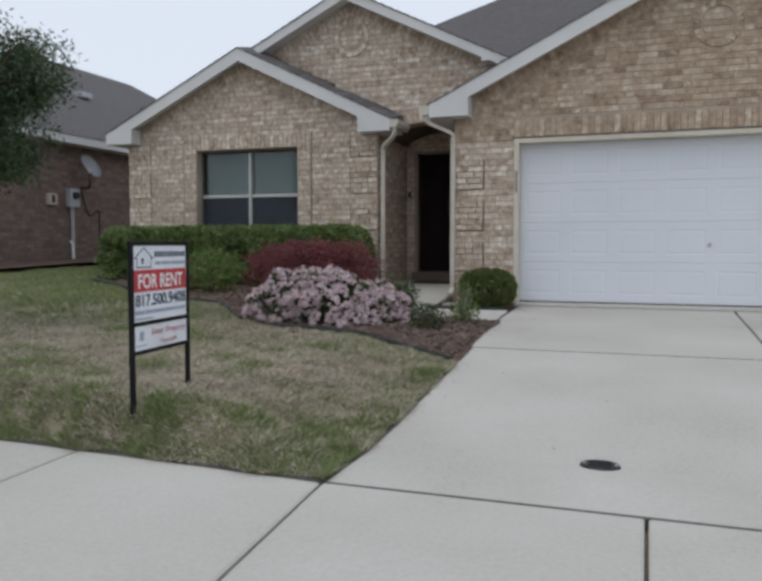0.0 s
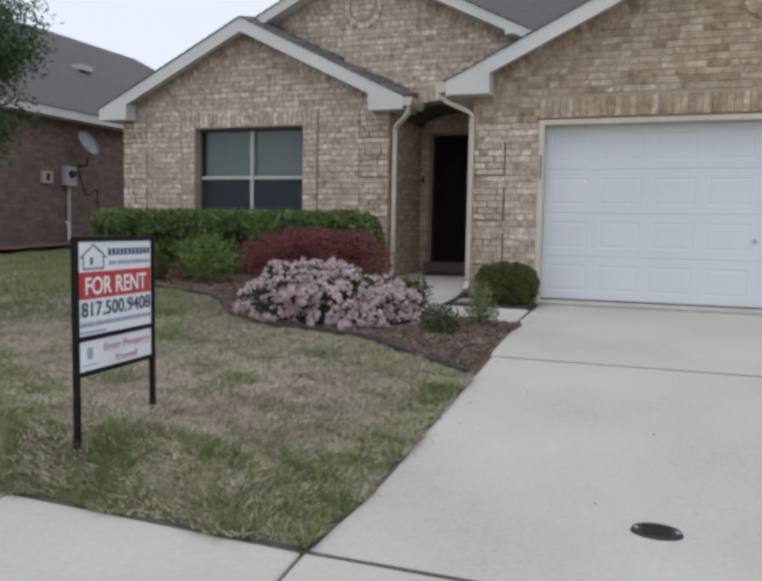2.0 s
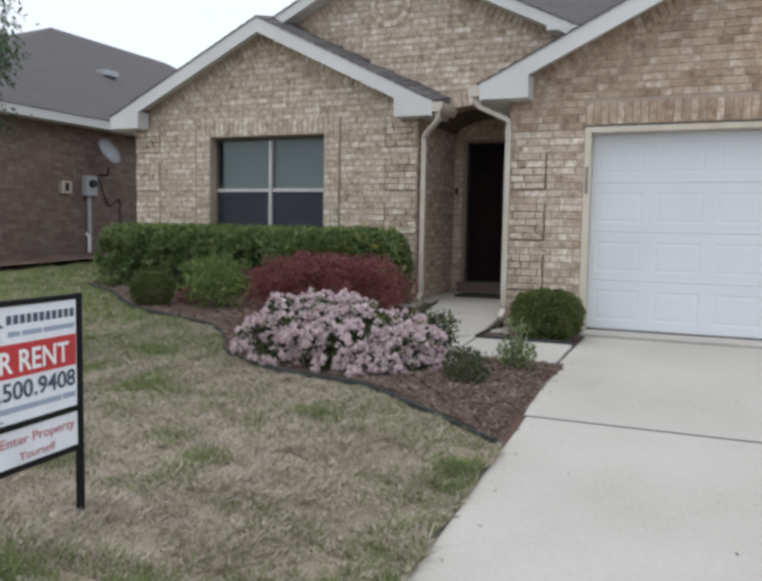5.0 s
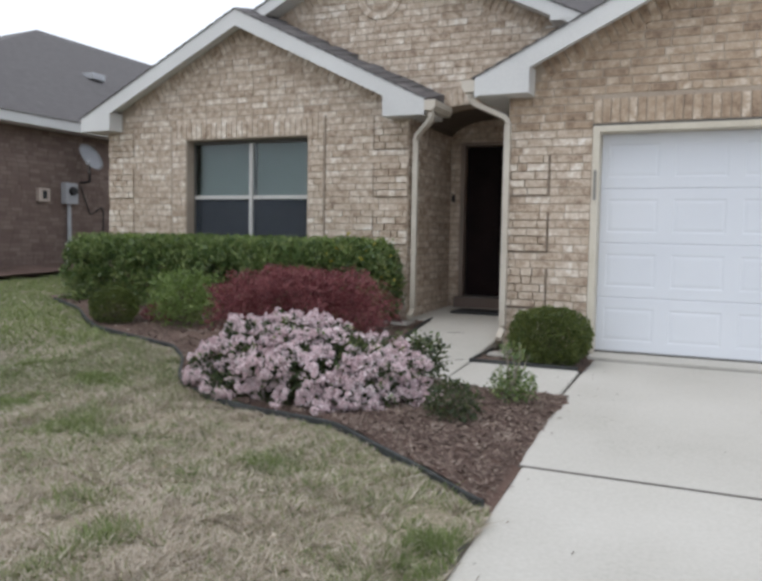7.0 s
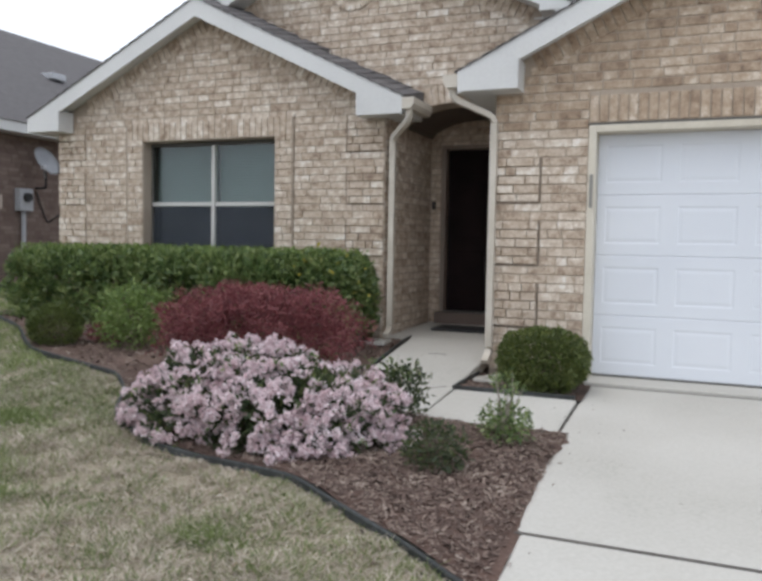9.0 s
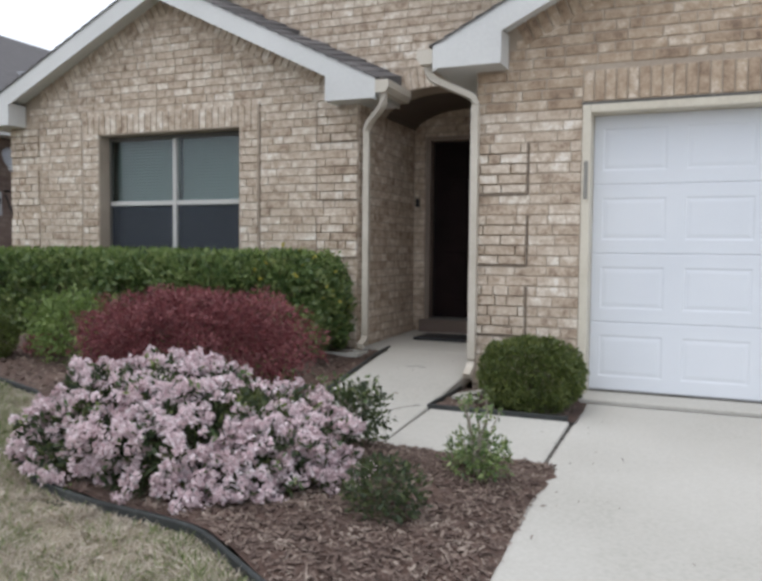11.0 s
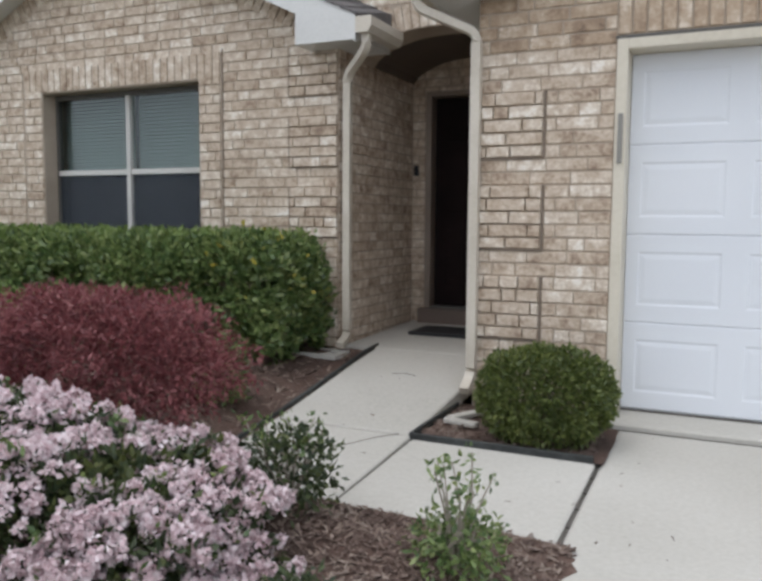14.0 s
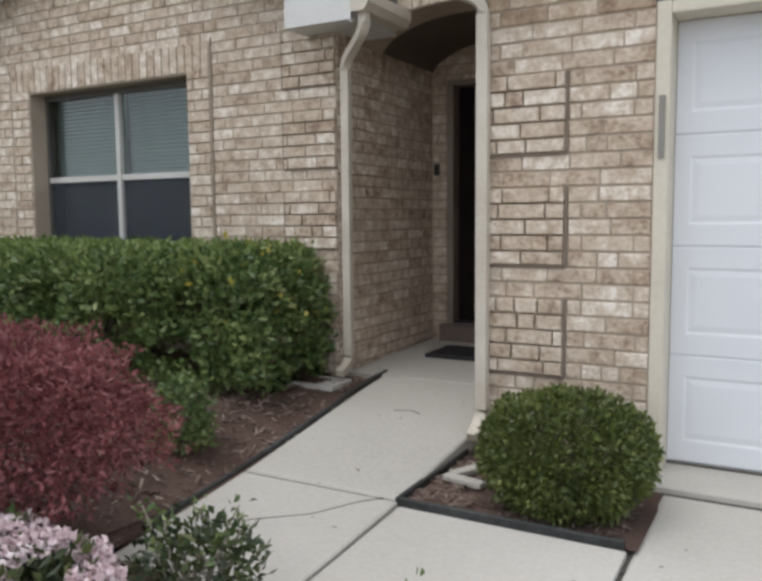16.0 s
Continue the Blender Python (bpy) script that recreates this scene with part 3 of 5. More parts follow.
def medallion(med):
    cx, cz, r = med
    out = [(cx + math.sin(t) * (r - 0.05), cz + math.cos(t) * (r - 0.05), 0.085, 0.06, 90 - math.degrees(t), 0.012) for t in (2 * math.pi * k / 26 for k in range(26))]
    for k in range(7):
        z = cz + (k - 3) * COURSE * 0.92
        w = math.sqrt(max(0.0, (r - 0.1) ** 2 - (abs(z - cz) + 0.03) ** 2))
        u = cx - w
        while u < cx + w - 0.03:
            ln = min(0.2 if (k % 2 or u > cx - w) else 0.1, cx + w - u)
            out.append((u + ln / 2, z, ln - JOINT, COURSE * 0.92 - JOINT, 0.0, 0.0))
            u += ln
    return out


gar_rows += medallion(MED)
lay(garage_wall, gar_rows, Matrix.Translation((0, GAR_Y, 0)), lambda u, z: u < 0.4 and z < 2.5, 300, M_BRICK_B)
bm = boxes((GAR_L + 0.002, GAR_L + 0.24, GAR_Y + 0.24, DOOR_Y + 0.2, 0.0, 3.05))
garage_side = part("wall", bm, M_MORTAR, house)
rows = courses(0.3, 2.95, lambda z: [(-DOOR_Y + 0.01, -GAR_Y - 0.03)], 31)
lay(garage_side, rows, pose(GAR_L, 0, 0, 0, 0, -90), lambda u, z: False)

# dark control joints beside the raised corner blocks and the window, and shadow lines below the blocks
def control_joint(wall, xa, xb, za, zb, y):
    part("control_joint", boxes((xa, xb, y - 0.013, y + 0.002, za, zb)), M_SHADOW_JOINT, wall)


for k in range(3):
    z = 0.705 + 7 * COURSE * k
    # Level strips darken each block's foot, where its shadow line would fall.
    control_joint(garage_wall, GAR_L + 0.002, GAR_L + 0.43, z - 0.008, z + 0.005, GAR_Y)
    control_joint(garage_wall, GAR_L + 0.426, GAR_L + 0.436, z + 0.005, z + 5 * COURSE, GAR_Y)
    z = 0.745 + 7 * COURSE * (k + 1)
    control_joint(wing_wall, WING_R - 0.455, WING_R - 0.002, z - 0.008, z + 0.005, WING_Y)
    control_joint(wing_wall, WING_R - 0.461, WING_R - 0.449, z + 0.005, z + 5 * COURSE if k < 2 else 2.79, WING_Y)
control_joint(wing_wall, -4.453, -4.443, 0.6, 2.9, WING_Y)

# upper gable over the porch, with its flat arch
ARC_C, ARC_W = (WING_R + GAR_L) / 2, (GAR_L - WING_R) / 2
arch = lambda u: 2.70 + 0.29 * math.sqrt(max(0.0, 1 - ((u - ARC_C) / (ARC_W * 1.02)) ** 2))
bm = bmesh.new()
line = [(ARC_C + ARC_W * (k / 12 - 1), arch(ARC_C + ARC_W * (k / 12 - 1))) for k in range(25)]
prism(line + [(GAR_L, up_top(GAR_L) - 0.12), (UP_C, up_top(UP_C) - 0.12), (WING_R, up_top(WING_R) - 0.12)], UP_Y, UP_Y + 0.3, bm)
prism([(-6.2, 2.6), (WING_R, 2.6), (WING_R, up_top(WING_R) - 0.12), (UP_C, up_top(UP_C) - 0.12), (-6.2, up_top(-6.2) - 0.12)], UP_Y, UP_Y + 0.3, bm)
prism([(GAR_L, 2.6), (-1.5, 2.6), (-1.5, up_top(-1.5) - 0.12), (GAR_L, up_top(GAR_L) - 0.12)], UP_Y, UP_Y + 0.3, bm)
upper_wall = part("wall", bm, M_MORTAR, house)
UMED = (UP_C + 0.03, 4.39, 0.31)


def up_spans(z):
    half = (UP_TOP - 0.3 - z) / 0.49
    a, b = max(-6.2, UP_C - half), min(-1.5, UP_C + half)
    if a >= b:
        return []
    cuts = []
    if z < 3.26:
        d = 1 - ((z - 0.21 - 2.70) / 0.29) ** 2 if z > 2.91 else 1
        w = ARC_W * 1.02 * math.sqrt(max(0.0, d)) if d > 0 else 0
        cuts = [(ARC_C - w, ARC_C + w)] if w else []
    return minus(a, b, *cuts, *ring_cut(z, UMED))


up_rows = courses(2.62, 5.1, up_spans, 41)
for k in range(20):
    u = ARC_C + ARC_W * ((k + 0.5) / 10 - 1) * 0.97
    lean = (u - ARC_C) / ARC_W * 24
    up_rows.append((u + math.sin(radians(lean)) * 0.1, arch(u) + 0.105, 0.2, 0.063, 90 - lean, 0.004))
up_rows += raking(-5.8, UP_C - 0.13, up_top, 0.12) + raking(UP_C + 0.13, -1.75, up_top, 0.12) + medallion(UMED)
lay(upper_wall, up_rows, Matrix.Translation((0, UP_Y, 0)), lambda u, z: -3.6 < u < -1.6 and z < 4.1)

# porch: door wall, ceiling, step, door frame
bm = boxes((WING_R - 0.2, DOOR_L - 0.065, DOOR_Y, DOOR_Y + 0.2, 0.0, 3.1), (DOOR_R + 0.065, GAR_L + 0.2, DOOR_Y, DOOR_Y + 0.2, 0.0, 3.1), (DOOR_L - 0.065, DOOR_R + 0.065, DOOR_Y, DOOR_Y + 0.2, DOOR_T + 0.055, 3.1), (DOOR_L - 0.065, DOOR_R + 0.065, DOOR_Y, DOOR_Y + 0.2, 0.0, SILL - 0.02))
door_wall = part("wall", bm, M_MORTAR, house)
rows = courses(0.46, 3.03, lambda z: minus(WING_R + 0.005, GAR_L - 0.005, *([(DOOR_L - 0.065, DOOR_R + 0.065)] if SILL - 0.03 < z < DOOR_T + 0.055 else [])), 51)
lay(door_wall, rows, Matrix.Translation((0, DOOR_Y, 0)), lambda u, z: u < DOOR_L)
vault = [(WING_R - 0.002 if k == 0 else GAR_L + 0.002 if k == 24 else u, z) for k, (u, z) in enumerate(line)]
part("porch_ceiling", prism(vault + [(GAR_L + 0.002, 3.14), (WING_R - 0.002, 3.14)], UP_Y + 0.302, DOOR_Y - 0.002), M_PORCH, house, "vaulted porch ceiling, its brown darkened for the porch shade")
part("doorstep", boxes((DOOR_L - 0.1, DOOR_R + 0.1, DOOR_Y - 0.1, DOOR_Y - 0.002, 0.40, SILL - 0.02), bevel=0.008), M_BROWN_MORTAR, house)
front_door = part("door", boxes((DOOR_L, DOOR_R, DOOR_Y + 0.10, DOOR_Y + 0.145, SILL, DOOR_T), bevel=0.003), M_DOOR, house, "red-brown panelled front door, deep porch shade in its near-black colour")
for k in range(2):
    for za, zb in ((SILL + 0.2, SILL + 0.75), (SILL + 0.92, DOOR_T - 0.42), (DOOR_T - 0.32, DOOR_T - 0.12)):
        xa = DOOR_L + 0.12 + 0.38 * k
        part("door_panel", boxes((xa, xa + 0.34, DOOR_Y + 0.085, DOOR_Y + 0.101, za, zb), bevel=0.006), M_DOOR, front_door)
part("door_handle", tube(rounded([(DOOR_R - 0.07, DOOR_Y + 0.10, SILL + 0.98), (DOOR_R - 0.07, DOOR_Y + 0.05, SILL + 0.98), (DOOR_R - 0.17, DOOR_Y + 0.05, SILL + 0.98)], 0.02), 0.012), M_STEEL, front_door, "brushed steel lever handle")
for n, b in (("door_frame", (DOOR_L - 0.062, DOOR_L - 0.004, DOOR_Y - 0.02, DOOR_Y + 0.15, SILL - 0.02, DOOR_T + 0.05)), ("door_frame", (DOOR_R + 0.004, DOOR_R + 0.062, DOOR_Y - 0.02, DOOR_Y + 0.15, SILL - 0.02, DOOR_T + 0.05)), ("door_frame", (DOOR_L - 0.004, DOOR_R + 0.004, DOOR_Y - 0.018, DOOR_Y + 0.15, DOOR_T + 0.004, DOOR_T + 0.048)), ("threshold", (DOOR_L - 0.004, DOOR_R + 0.004, DOOR_Y - 0.03, DOOR_Y + 0.15, SILL - 0.02, SILL - 0.003))):
    part(n, boxes(b, bevel=0.005), M_TAUPE if n == "door_frame" else M_SHADE_EDGE, house)
part("doorbell", boxes((-3.30, -3.255, DOOR_Y - 0.03, DOOR_Y - 0.005, 1.89, 1.99), bevel=0.006), M_BLACK, house)

# window
WIN_Y = WING_Y + 0.06
# Outer frame is coloured dark for the shadow along the recess; mullion stays light.
window = part("window", boxes((x0, x1, WIN_Y + 0.09, WIN_Y + 0.15, z0, z0 + 0.05), (x0, x1, WIN_Y + 0.09, WIN_Y + 0.15, z1 - 0.045, z1), (x0, x0 + 0.028, WIN_Y + 0.092, WIN_Y + 0.15, z0 + 0.05, z1 - 0.045), (x1 - 0.028, x1, WIN_Y + 0.092, WIN_Y + 0.15, z0 + 0.05, z1 - 0.045), bevel=0.004), M_SHADE_EDGE, house, "double single-hung window with drawn blinds behind its upper panes")
xm, zm = (x0 + x1) / 2 - 0.004, 1.895
part("mullion", boxes((xm - 0.024, xm + 0.024, WIN_Y + 0.08, WIN_Y + 0.15, z0 + 0.05, z1 - 0.045), bevel=0.005), M_FRAME, window)
for xa, xb in ((x0 + 0.028, xm - 0.03), (xm + 0.03, x1 - 0.028)):
    part("meeting_rail", boxes((xa, xb, WIN_Y + 0.088, WIN_Y + 0.14, zm - 0.025, zm + 0.025), bevel=0.004), M_FRAME, window)
    for za, zb, yy in ((z0 + 0.05, zm - 0.025, 0.13), (zm + 0.025, z1 - 0.045, 0.115)):
        p = part("pane", boxes((xa, xb, WIN_Y + yy, WIN_Y + yy + 0.005, za, zb)), M_GLASS, window)
        p.visible_shadow = False
    part("insect_screen", boxes((xa, xb, WIN_Y + 0.108, WIN_Y + 0.110, z0 + 0.05, zm - 0.025)), M_SCREEN, window, "dark insect screen")
    blind = bmesh.new()
    for k in range(int((z1 - zm) / 0.034)):
        z = z1 - 0.06 - k * 0.034
        prism([(xa, z), (xb, z), (xb, z + 0.003), (xa, z + 0.003)], WIN_Y + 0.19, WIN_Y + 0.222, blind)
    for v in blind.verts:
        v.co.z += (v.co.y - WIN_Y - 0.2) * 0.9
    part("blind", blind, M_BLIND, window, "pale green-grey horizontal slat blind")
# Near-black sheet added behind the blinds in place of the unlit room's darkness.
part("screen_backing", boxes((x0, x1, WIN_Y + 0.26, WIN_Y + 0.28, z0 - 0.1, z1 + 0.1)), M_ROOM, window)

# garage door with its frame
# Dark strip that draws in the shadow line beneath the soldier course.
part("lintel", boxes((a0 - 0.03, a1 + 0.03, GAR_Y - 0.008, GAR_Y + 0.1, b1 + 0.002, b1 + 0.018)), M_SHADE_EDGE, house, "thin dark lintel strip for the soldier course's shadow line")
for b in ((a0, a0 + 0.065, GAR_Y - 0.012, GAR_Y + 0.205, FLOOR + 0.004, b1), (a1 - 0.065, a1, GAR_Y - 0.012, GAR_Y + 0.205, FLOOR + 0.004, b1), (a0 + 0.065, a1 - 0.065, GAR_Y - 0.01, GAR_Y + 0.205, b1 - 0.06, b1)):
    part("garage_frame", boxes(b, bevel=0.006), M_CREAM, house)
doorbox = part("garage_door", boxes((a0 + 0.066, a1 - 0.066, GAR_Y + 0.212, GAR_Y + 0.228, FLOOR, b1 - 0.06)), M_GARAGE, house, "white raised-panel sectional garage door, closed")
gx0, gx1 = a0 + 0.068, a1 - 0.068
sections, cols = 4, 8
gh = (b1 - 0.062 - FLOOR - 0.016) / sections


def door_section(za, zb):
    """One section: a skin with eight shallow raised panels pressed into it."""
    bm = bmesh.new()
    y = GAR_Y + 0.175
    w = (gx1 - gx0) / cols

    def quad(xa, xb, za2, zb2, ya, yb, yc, yd):
        bm.faces.new([bm.verts.new(p) for p in ((xa, ya, za2), (xb, yb, za2), (xb, yc, zb2), (xa, yd, zb2))])

    def frame_of(o, i, yo, yi):
        (xa, xb, z_a, z_b), (xc, xd, z_c, z_d) = o, i
        P = [(xa, yo, z_a), (xb, yo, z_a), (xb, yo, z_b), (xa, yo, z_b)]
        Q = [(xc, yi, z_c), (xd, yi, z_c), (xd, yi, z_d), (xc, yi, z_d)]
        for k in range(4):
            q = (k + 1) % 4
            bm.faces.new([bm.verts.new(p) for p in (P[k], P[q], Q[q], Q[k])])

    for k in range(cols):
        cell = (gx0 + k * w, gx0 + (k + 1) * w, za + 0.012, zb - 0.004)
        r1 = (cell[0] + 0.07, cell[1] - 0.07, za + 0.11, zb - 0.10)
        r2 = (r1[0] + 0.012, r1[1] - 0.012, r1[2] + 0.014, r1[3] - 0.014)
        r3 = (r2[0] + 0.03, r2[1] - 0.03, r2[2] + 0.03, r2[3] - 0.03)
        frame_of(cell, r1, y, y)
        frame_of(r1, r2, y, y + 0.0045)
        frame_of(r2, r3, y + 0.0045, y + 0.001)
        quad(*r3, *(y + 0.001,) * 4)
    quad(gx0, gx1, za, za + 0.012, *(y + 0.007, y + 0.007, y, y))
    quad(gx0, gx1, zb - 0.004, zb, *(y, y, y + 0.006, y + 0.006))
    return bm


for k in range(sections):
    part("panel", door_section(FLOOR + 0.016 + k * gh, FLOOR + 0.016 + (k + 1) * gh), M_GARAGE, doorbox)
part("bottom_seal", boxes((gx0, gx1, GAR_Y + 0.17, GAR_Y + 0.205, FLOOR + 0.003, FLOOR + 0.016)), M_JOINT, doorbox)
lock = bmesh.new()
bmesh.ops.create_cone(lock, segments=16, radius1=0.03, radius2=0.026, depth=0.03, cap_ends=True, matrix=pose(GAR_C - 0.02, GAR_Y + 0.163, 1.08, 90))
part("lock", lock, M_STEEL, doorbox, "small round steel lock")
part("thermometer", boxes((a0 + 0.02, a0 + 0.048, GAR_Y - 0.026, GAR_Y - 0.013, 1.80, 2.09), bevel=0.004), M_DULL, house, "narrow grey strip on the garage frame")


# ---- roofs and trim ----
def gable(c, top, half, y_front, y_wall, y_back, box_in, box_low, short=None, lift=lambda s, y: 0.0, deep=0.22):
    """Two roof slopes with shingles, soffits, rake boards and boxed eave ends. box_in, box_low: inner x distance and underside of the boxed ends. short: the side whose eave stops at the upper wall, and its reach behind that."""
    for s in (-1, 1):
        X = lambda d: c + s * d
        stop = 11.79 if short and short[0] == s else y_back
        deck = prism([(X(0), top(c) - 0.035), (X(half), top(X(half)) - 0.035), (X(half), top(X(half)) - 0.10), (X(0), top(c) - 0.10)], y_front + 0.026, stop)
        if stop < y_back:
            h = short[1]
            prism([(X(0), top(c) - 0.035), (X(h), top(X(h)) - 0.035), (X(h), top(X(h)) - 0.10), (X(0), top(c) - 0.10)], stop, y_back, deck)
        roof = part("roof", deck, M_TRIM, house)
        # overlapping shingle strips
        verts, faces = [], []
        ln = math.hypot(half, top(c) - top(X(half)))
        n = int(ln / 0.14)
        for k in range(n + 1):
            d0, d1 = min(half + 0.03, half + 0.03 - (k - 0.02) * half / n), max(0.0, half + 0.02 - (k + 1.1) * half / n)
            wide_y = y_front - 0.015
            end = y_back if not short or short[0] != s or d0 < short[1] else 11.79
            while wide_y < end - 0.01:
                wy = min(end, wide_y + random.uniform(0.18, 0.34))
                up = random.uniform(0.0, 0.004)
                q = len(verts)
                za, zb = top(X(d0)) - 0.004 + up, top(X(d1)) - 0.016
                la, lb = lift(s, wide_y), lift(s, wy)
                verts += [(X(d0), wide_y, za + la), (X(d0), wy - 0.004, za + lb), (X(d1), wy - 0.004, zb + lb), (X(d1), wide_y, zb + la), (X(d0), wide_y, za - 0.012), (X(d0), wy - 0.004, za - 0.012), (X(d1), wy - 0.004, zb - 0.014), (X(d1), wide_y, zb - 0.014)]
                faces += [(q, q + 1, q + 2, q + 3), (q, q + 1, q + 5, q + 4), (q, q + 3, q + 7, q + 4), (q + 1, q + 2, q + 6, q + 5)]
                wide_y = wy
        me = bpy.data.meshes.new("shingles")
        me.from_pydata(verts, [], faces)
        me.materials.append(M_SHINGLE)
        tagged(part("shingles", me, None, roof), "dark grey asphalt shingles", kind="stuff")
        # rake board and boxed end
        z_tip = top(X(half))
        board = prism([(X(0), top(c) - 0.02), (X(half), z_tip - 0.02), (X(half), z_tip - deep), (X(0), top(c) - deep - 0.01)], y_front, y_front + 0.025)
        part("rake_board", board, M_TRIM, house)
        boxed = prism([(X(half), z_tip - 0.02), (X(half), box_low), (X(box_in), box_low), (X(box_in), top(X(box_in)) - deep + 0.02)], y_front - 0.006, y_wall)
        part("eave_box", boxed, M_TRIM, house)
        part("soffit", boxes((min(X(half), X(half - 0.5)), max(X(half), X(half - 0.5)), y_wall, min(y_back, 11.79), box_low + 0.004, box_low + 0.02)), M_TRIM, house)
        part("fascia", boxes((X(half) - 0.012, X(half) + 0.012, y_wall, stop, box_low, z_tip - 0.03)), M_TRIM, house)
        part("frieze", prism([(X(0), top(c) - 0.10), (X(box_in + 0.02), top(X(box_in + 0.02)) - 0.10), (X(box_in + 0.02), top(X(box_in + 0.02)) - 0.16), (X(0), top(c) - 0.16)], y_front + 0.027, y_wall + 0.01), M_TRIM, house)


gable(WING_C, wing_top, 2.58, 11.2, WING_Y - 0.012, 14.5, 2.06, 2.80, (1, 2.2), lambda s, y: 0.13 * min(1.0, max(0.0, (y - 11.2) / 0.55)) if s > 0 and y < 11.8 else 0.0)
gable(GAR_C, gar_top, 3.66, 10.45, GAR_Y - 0.012, 15.5, 3.11, 2.83, (-1, 3.3))
gable(UP_C, up_top, 2.595, 11.5, UP_Y - 0.012, 17.0, 2.2, 3.79, deep=0.17)


def hip_roof(x0, x1, y0, y1, z0, ridge, xr0, xr1, yr, mat, parent):
    bm = bmesh.new()
    e = [bm.verts.new(p) for p in ((x0, y0, z0), (x1, y0, z0), (x1, y1, z0), (x0, y1, z0))]
    r = [bm.verts.new(p) for p in ((xr0, yr[0], ridge), (xr1, yr[1], ridge))]
    if abs(xr1 - xr0) > 0.5:
        for f in ((e[0], e[1], r[1], r[0]), (e[2], e[3], r[0], r[1]), (e[3], e[0], r[0]), (e[1], e[2], r[1])):
            bm.faces.new(f)
    else:
        for f in ((e[0], e[1], r[0]), (e[1], e[2], r[1], r[0]), (e[2], e[3], r[1]), (e[3], e[0], r[0], r[1])):
            bm.faces.new(f)
    bm.faces.new(e[::-1])
    return part("roof", bm, mat, parent)


hip_roof(-8.4, 5.0, 12.9, 22.2, 3.16, 6.7, -2.1, 1.6, (17.5, 17.5), M_SHINGLE, house)
part("wall", boxes((-7.87, 4.6, 13.4, 13.6, 0, 2.88), (-7.87, -7.63, WING_Y + 0.24, 21.8, 0, 2.88), (4.4, 4.64, GAR_Y + 0.24, 21.8, 0, 2.88), (-7.87, 4.6, 21.6, 21.8, 0, 2.88)), M_MORTAR, house)


# ---- gutters and downspouts ----
def gutter(xc, y0, y1, z, s):
    bm = prism([(xc, z), (xc + s * 0.09, z), (xc + s * 0.12, z + 0.05), (xc + s * 0.12, z + 0.115), (xc + s * 0.105, z + 0.115), (xc + s * 0.105, z + 0.055), (xc + s * 0.08, z + 0.015), (xc, z + 0.015)], y0, y1)
    ob = part("gutter", bm, M_SPOUT, house)
    cap = prism([(xc - s * 0.01, z), (xc + s * 0.09, z), (xc + s * 0.122, z + 0.05), (xc + s * 0.122, z + 0.117), (xc - s * 0.01, z + 0.117)], y0 - 0.006, y0 + 0.002)
    part("end_cap", cap, M_SPOUT, ob)


def downspout(points, label):
    bm = tube(rounded(points, 0.06), 0.043, 4, squash=0.8)
    part("downspout", bm, M_SPOUT, house, label)


wt, gt = WING_C + 2.58, GAR_C - 3.66
gutter(wt + 0.012, 11.195, 11.79, wing_top(wt) - 0.16, 1)
gutter(gt - 0.012, 10.445, 11.79, gar_top(gt) - 0.16, -1)
downspout([(wt + 0.06, 11.26, wing_top(wt) - 0.13), (wt + 0.06, 11.26, 2.74), (WING_R + 0.11, WING_Y - 0.06, 2.58), (WING_R + 0.11, WING_Y - 0.06, 0.52), (WING_R + 0.12, WING_Y - 0.2, 0.47)], "cream painted metal downspout")
downspout([(gt - 0.06, 10.52, gar_top(gt) - 0.13), (gt - 0.06, 10.52, 2.78), (GAR_L + 0.005, GAR_Y - 0.06, 2.62), (GAR_L + 0.005, GAR_Y - 0.06, 0.45), (GAR_L + 0.0, GAR_Y - 0.18, 0.38)], "cream painted metal downspout")


# ---- planting beds ----
def bed_part(name, xa, xb, back, label):
    bm = bmesh.new()
    cols, rws = int((xb - xa) / 0.09) + 1, 26
    grid = []
    for i in range(cols + 1):
        x = xa + (xb - xa) * i / cols
        y0, y1 = bed_y(x) + 0.02, back(x)
        col = []
        for j in range(rws + 1):
            y = y0 + (y1 - y0) * j / rws
            col.append(bm.verts.new((x, y, mulch_z(x, y))))
        grid.append(col)
    for a, b in zip(grid, grid[1:]):
        for j in range(rws):
            bm.faces.new((a[j], b[j], b[j + 1], a[j + 1]))
    ob = part(name, bm, M_MULCH, smooth=True)
    return tagged(ob, label, "mulch bed", kind="structure")


def mulch_z(x, y):
    z = lawn_z(x, y) + 0.035
    if y > 8.6 and x > -2.95:
        z = min(z, walk_z(9.0) + 0.0)
    if x > -3.6 and y > 9:
        k = min(1.0, (x + 3.6) / 0.55)
        z = z * (1 - k) + (walk_z(max(9.0, y)) - 0.02) * k if x <= -2.8 else z
    if x > -1.15:
        k = (x + 1.15) / 0.25
        z = z * (1 - k) + (drive_z(y) - 0.008) * k
    return z + 0.02 * noise.noise((x * 4, y * 4, 1)) + 0.008 * noise.noise((x * 15, y * 15, 2))


bed_left = bed_part("planting_bed", -8.2, -2.86, lambda x: min(WING_Y + 0.02, max(8.9, 9.3 - (x + 2.87 - 0.01) / 0.075)), "dark brown bark mulch bed along the house wall")
bed_right = bed_part("planting_bed", -2.86, -0.886, lambda x: 8.9, "dark brown bark mulch bed beside the driveway")
bm = bmesh.new()
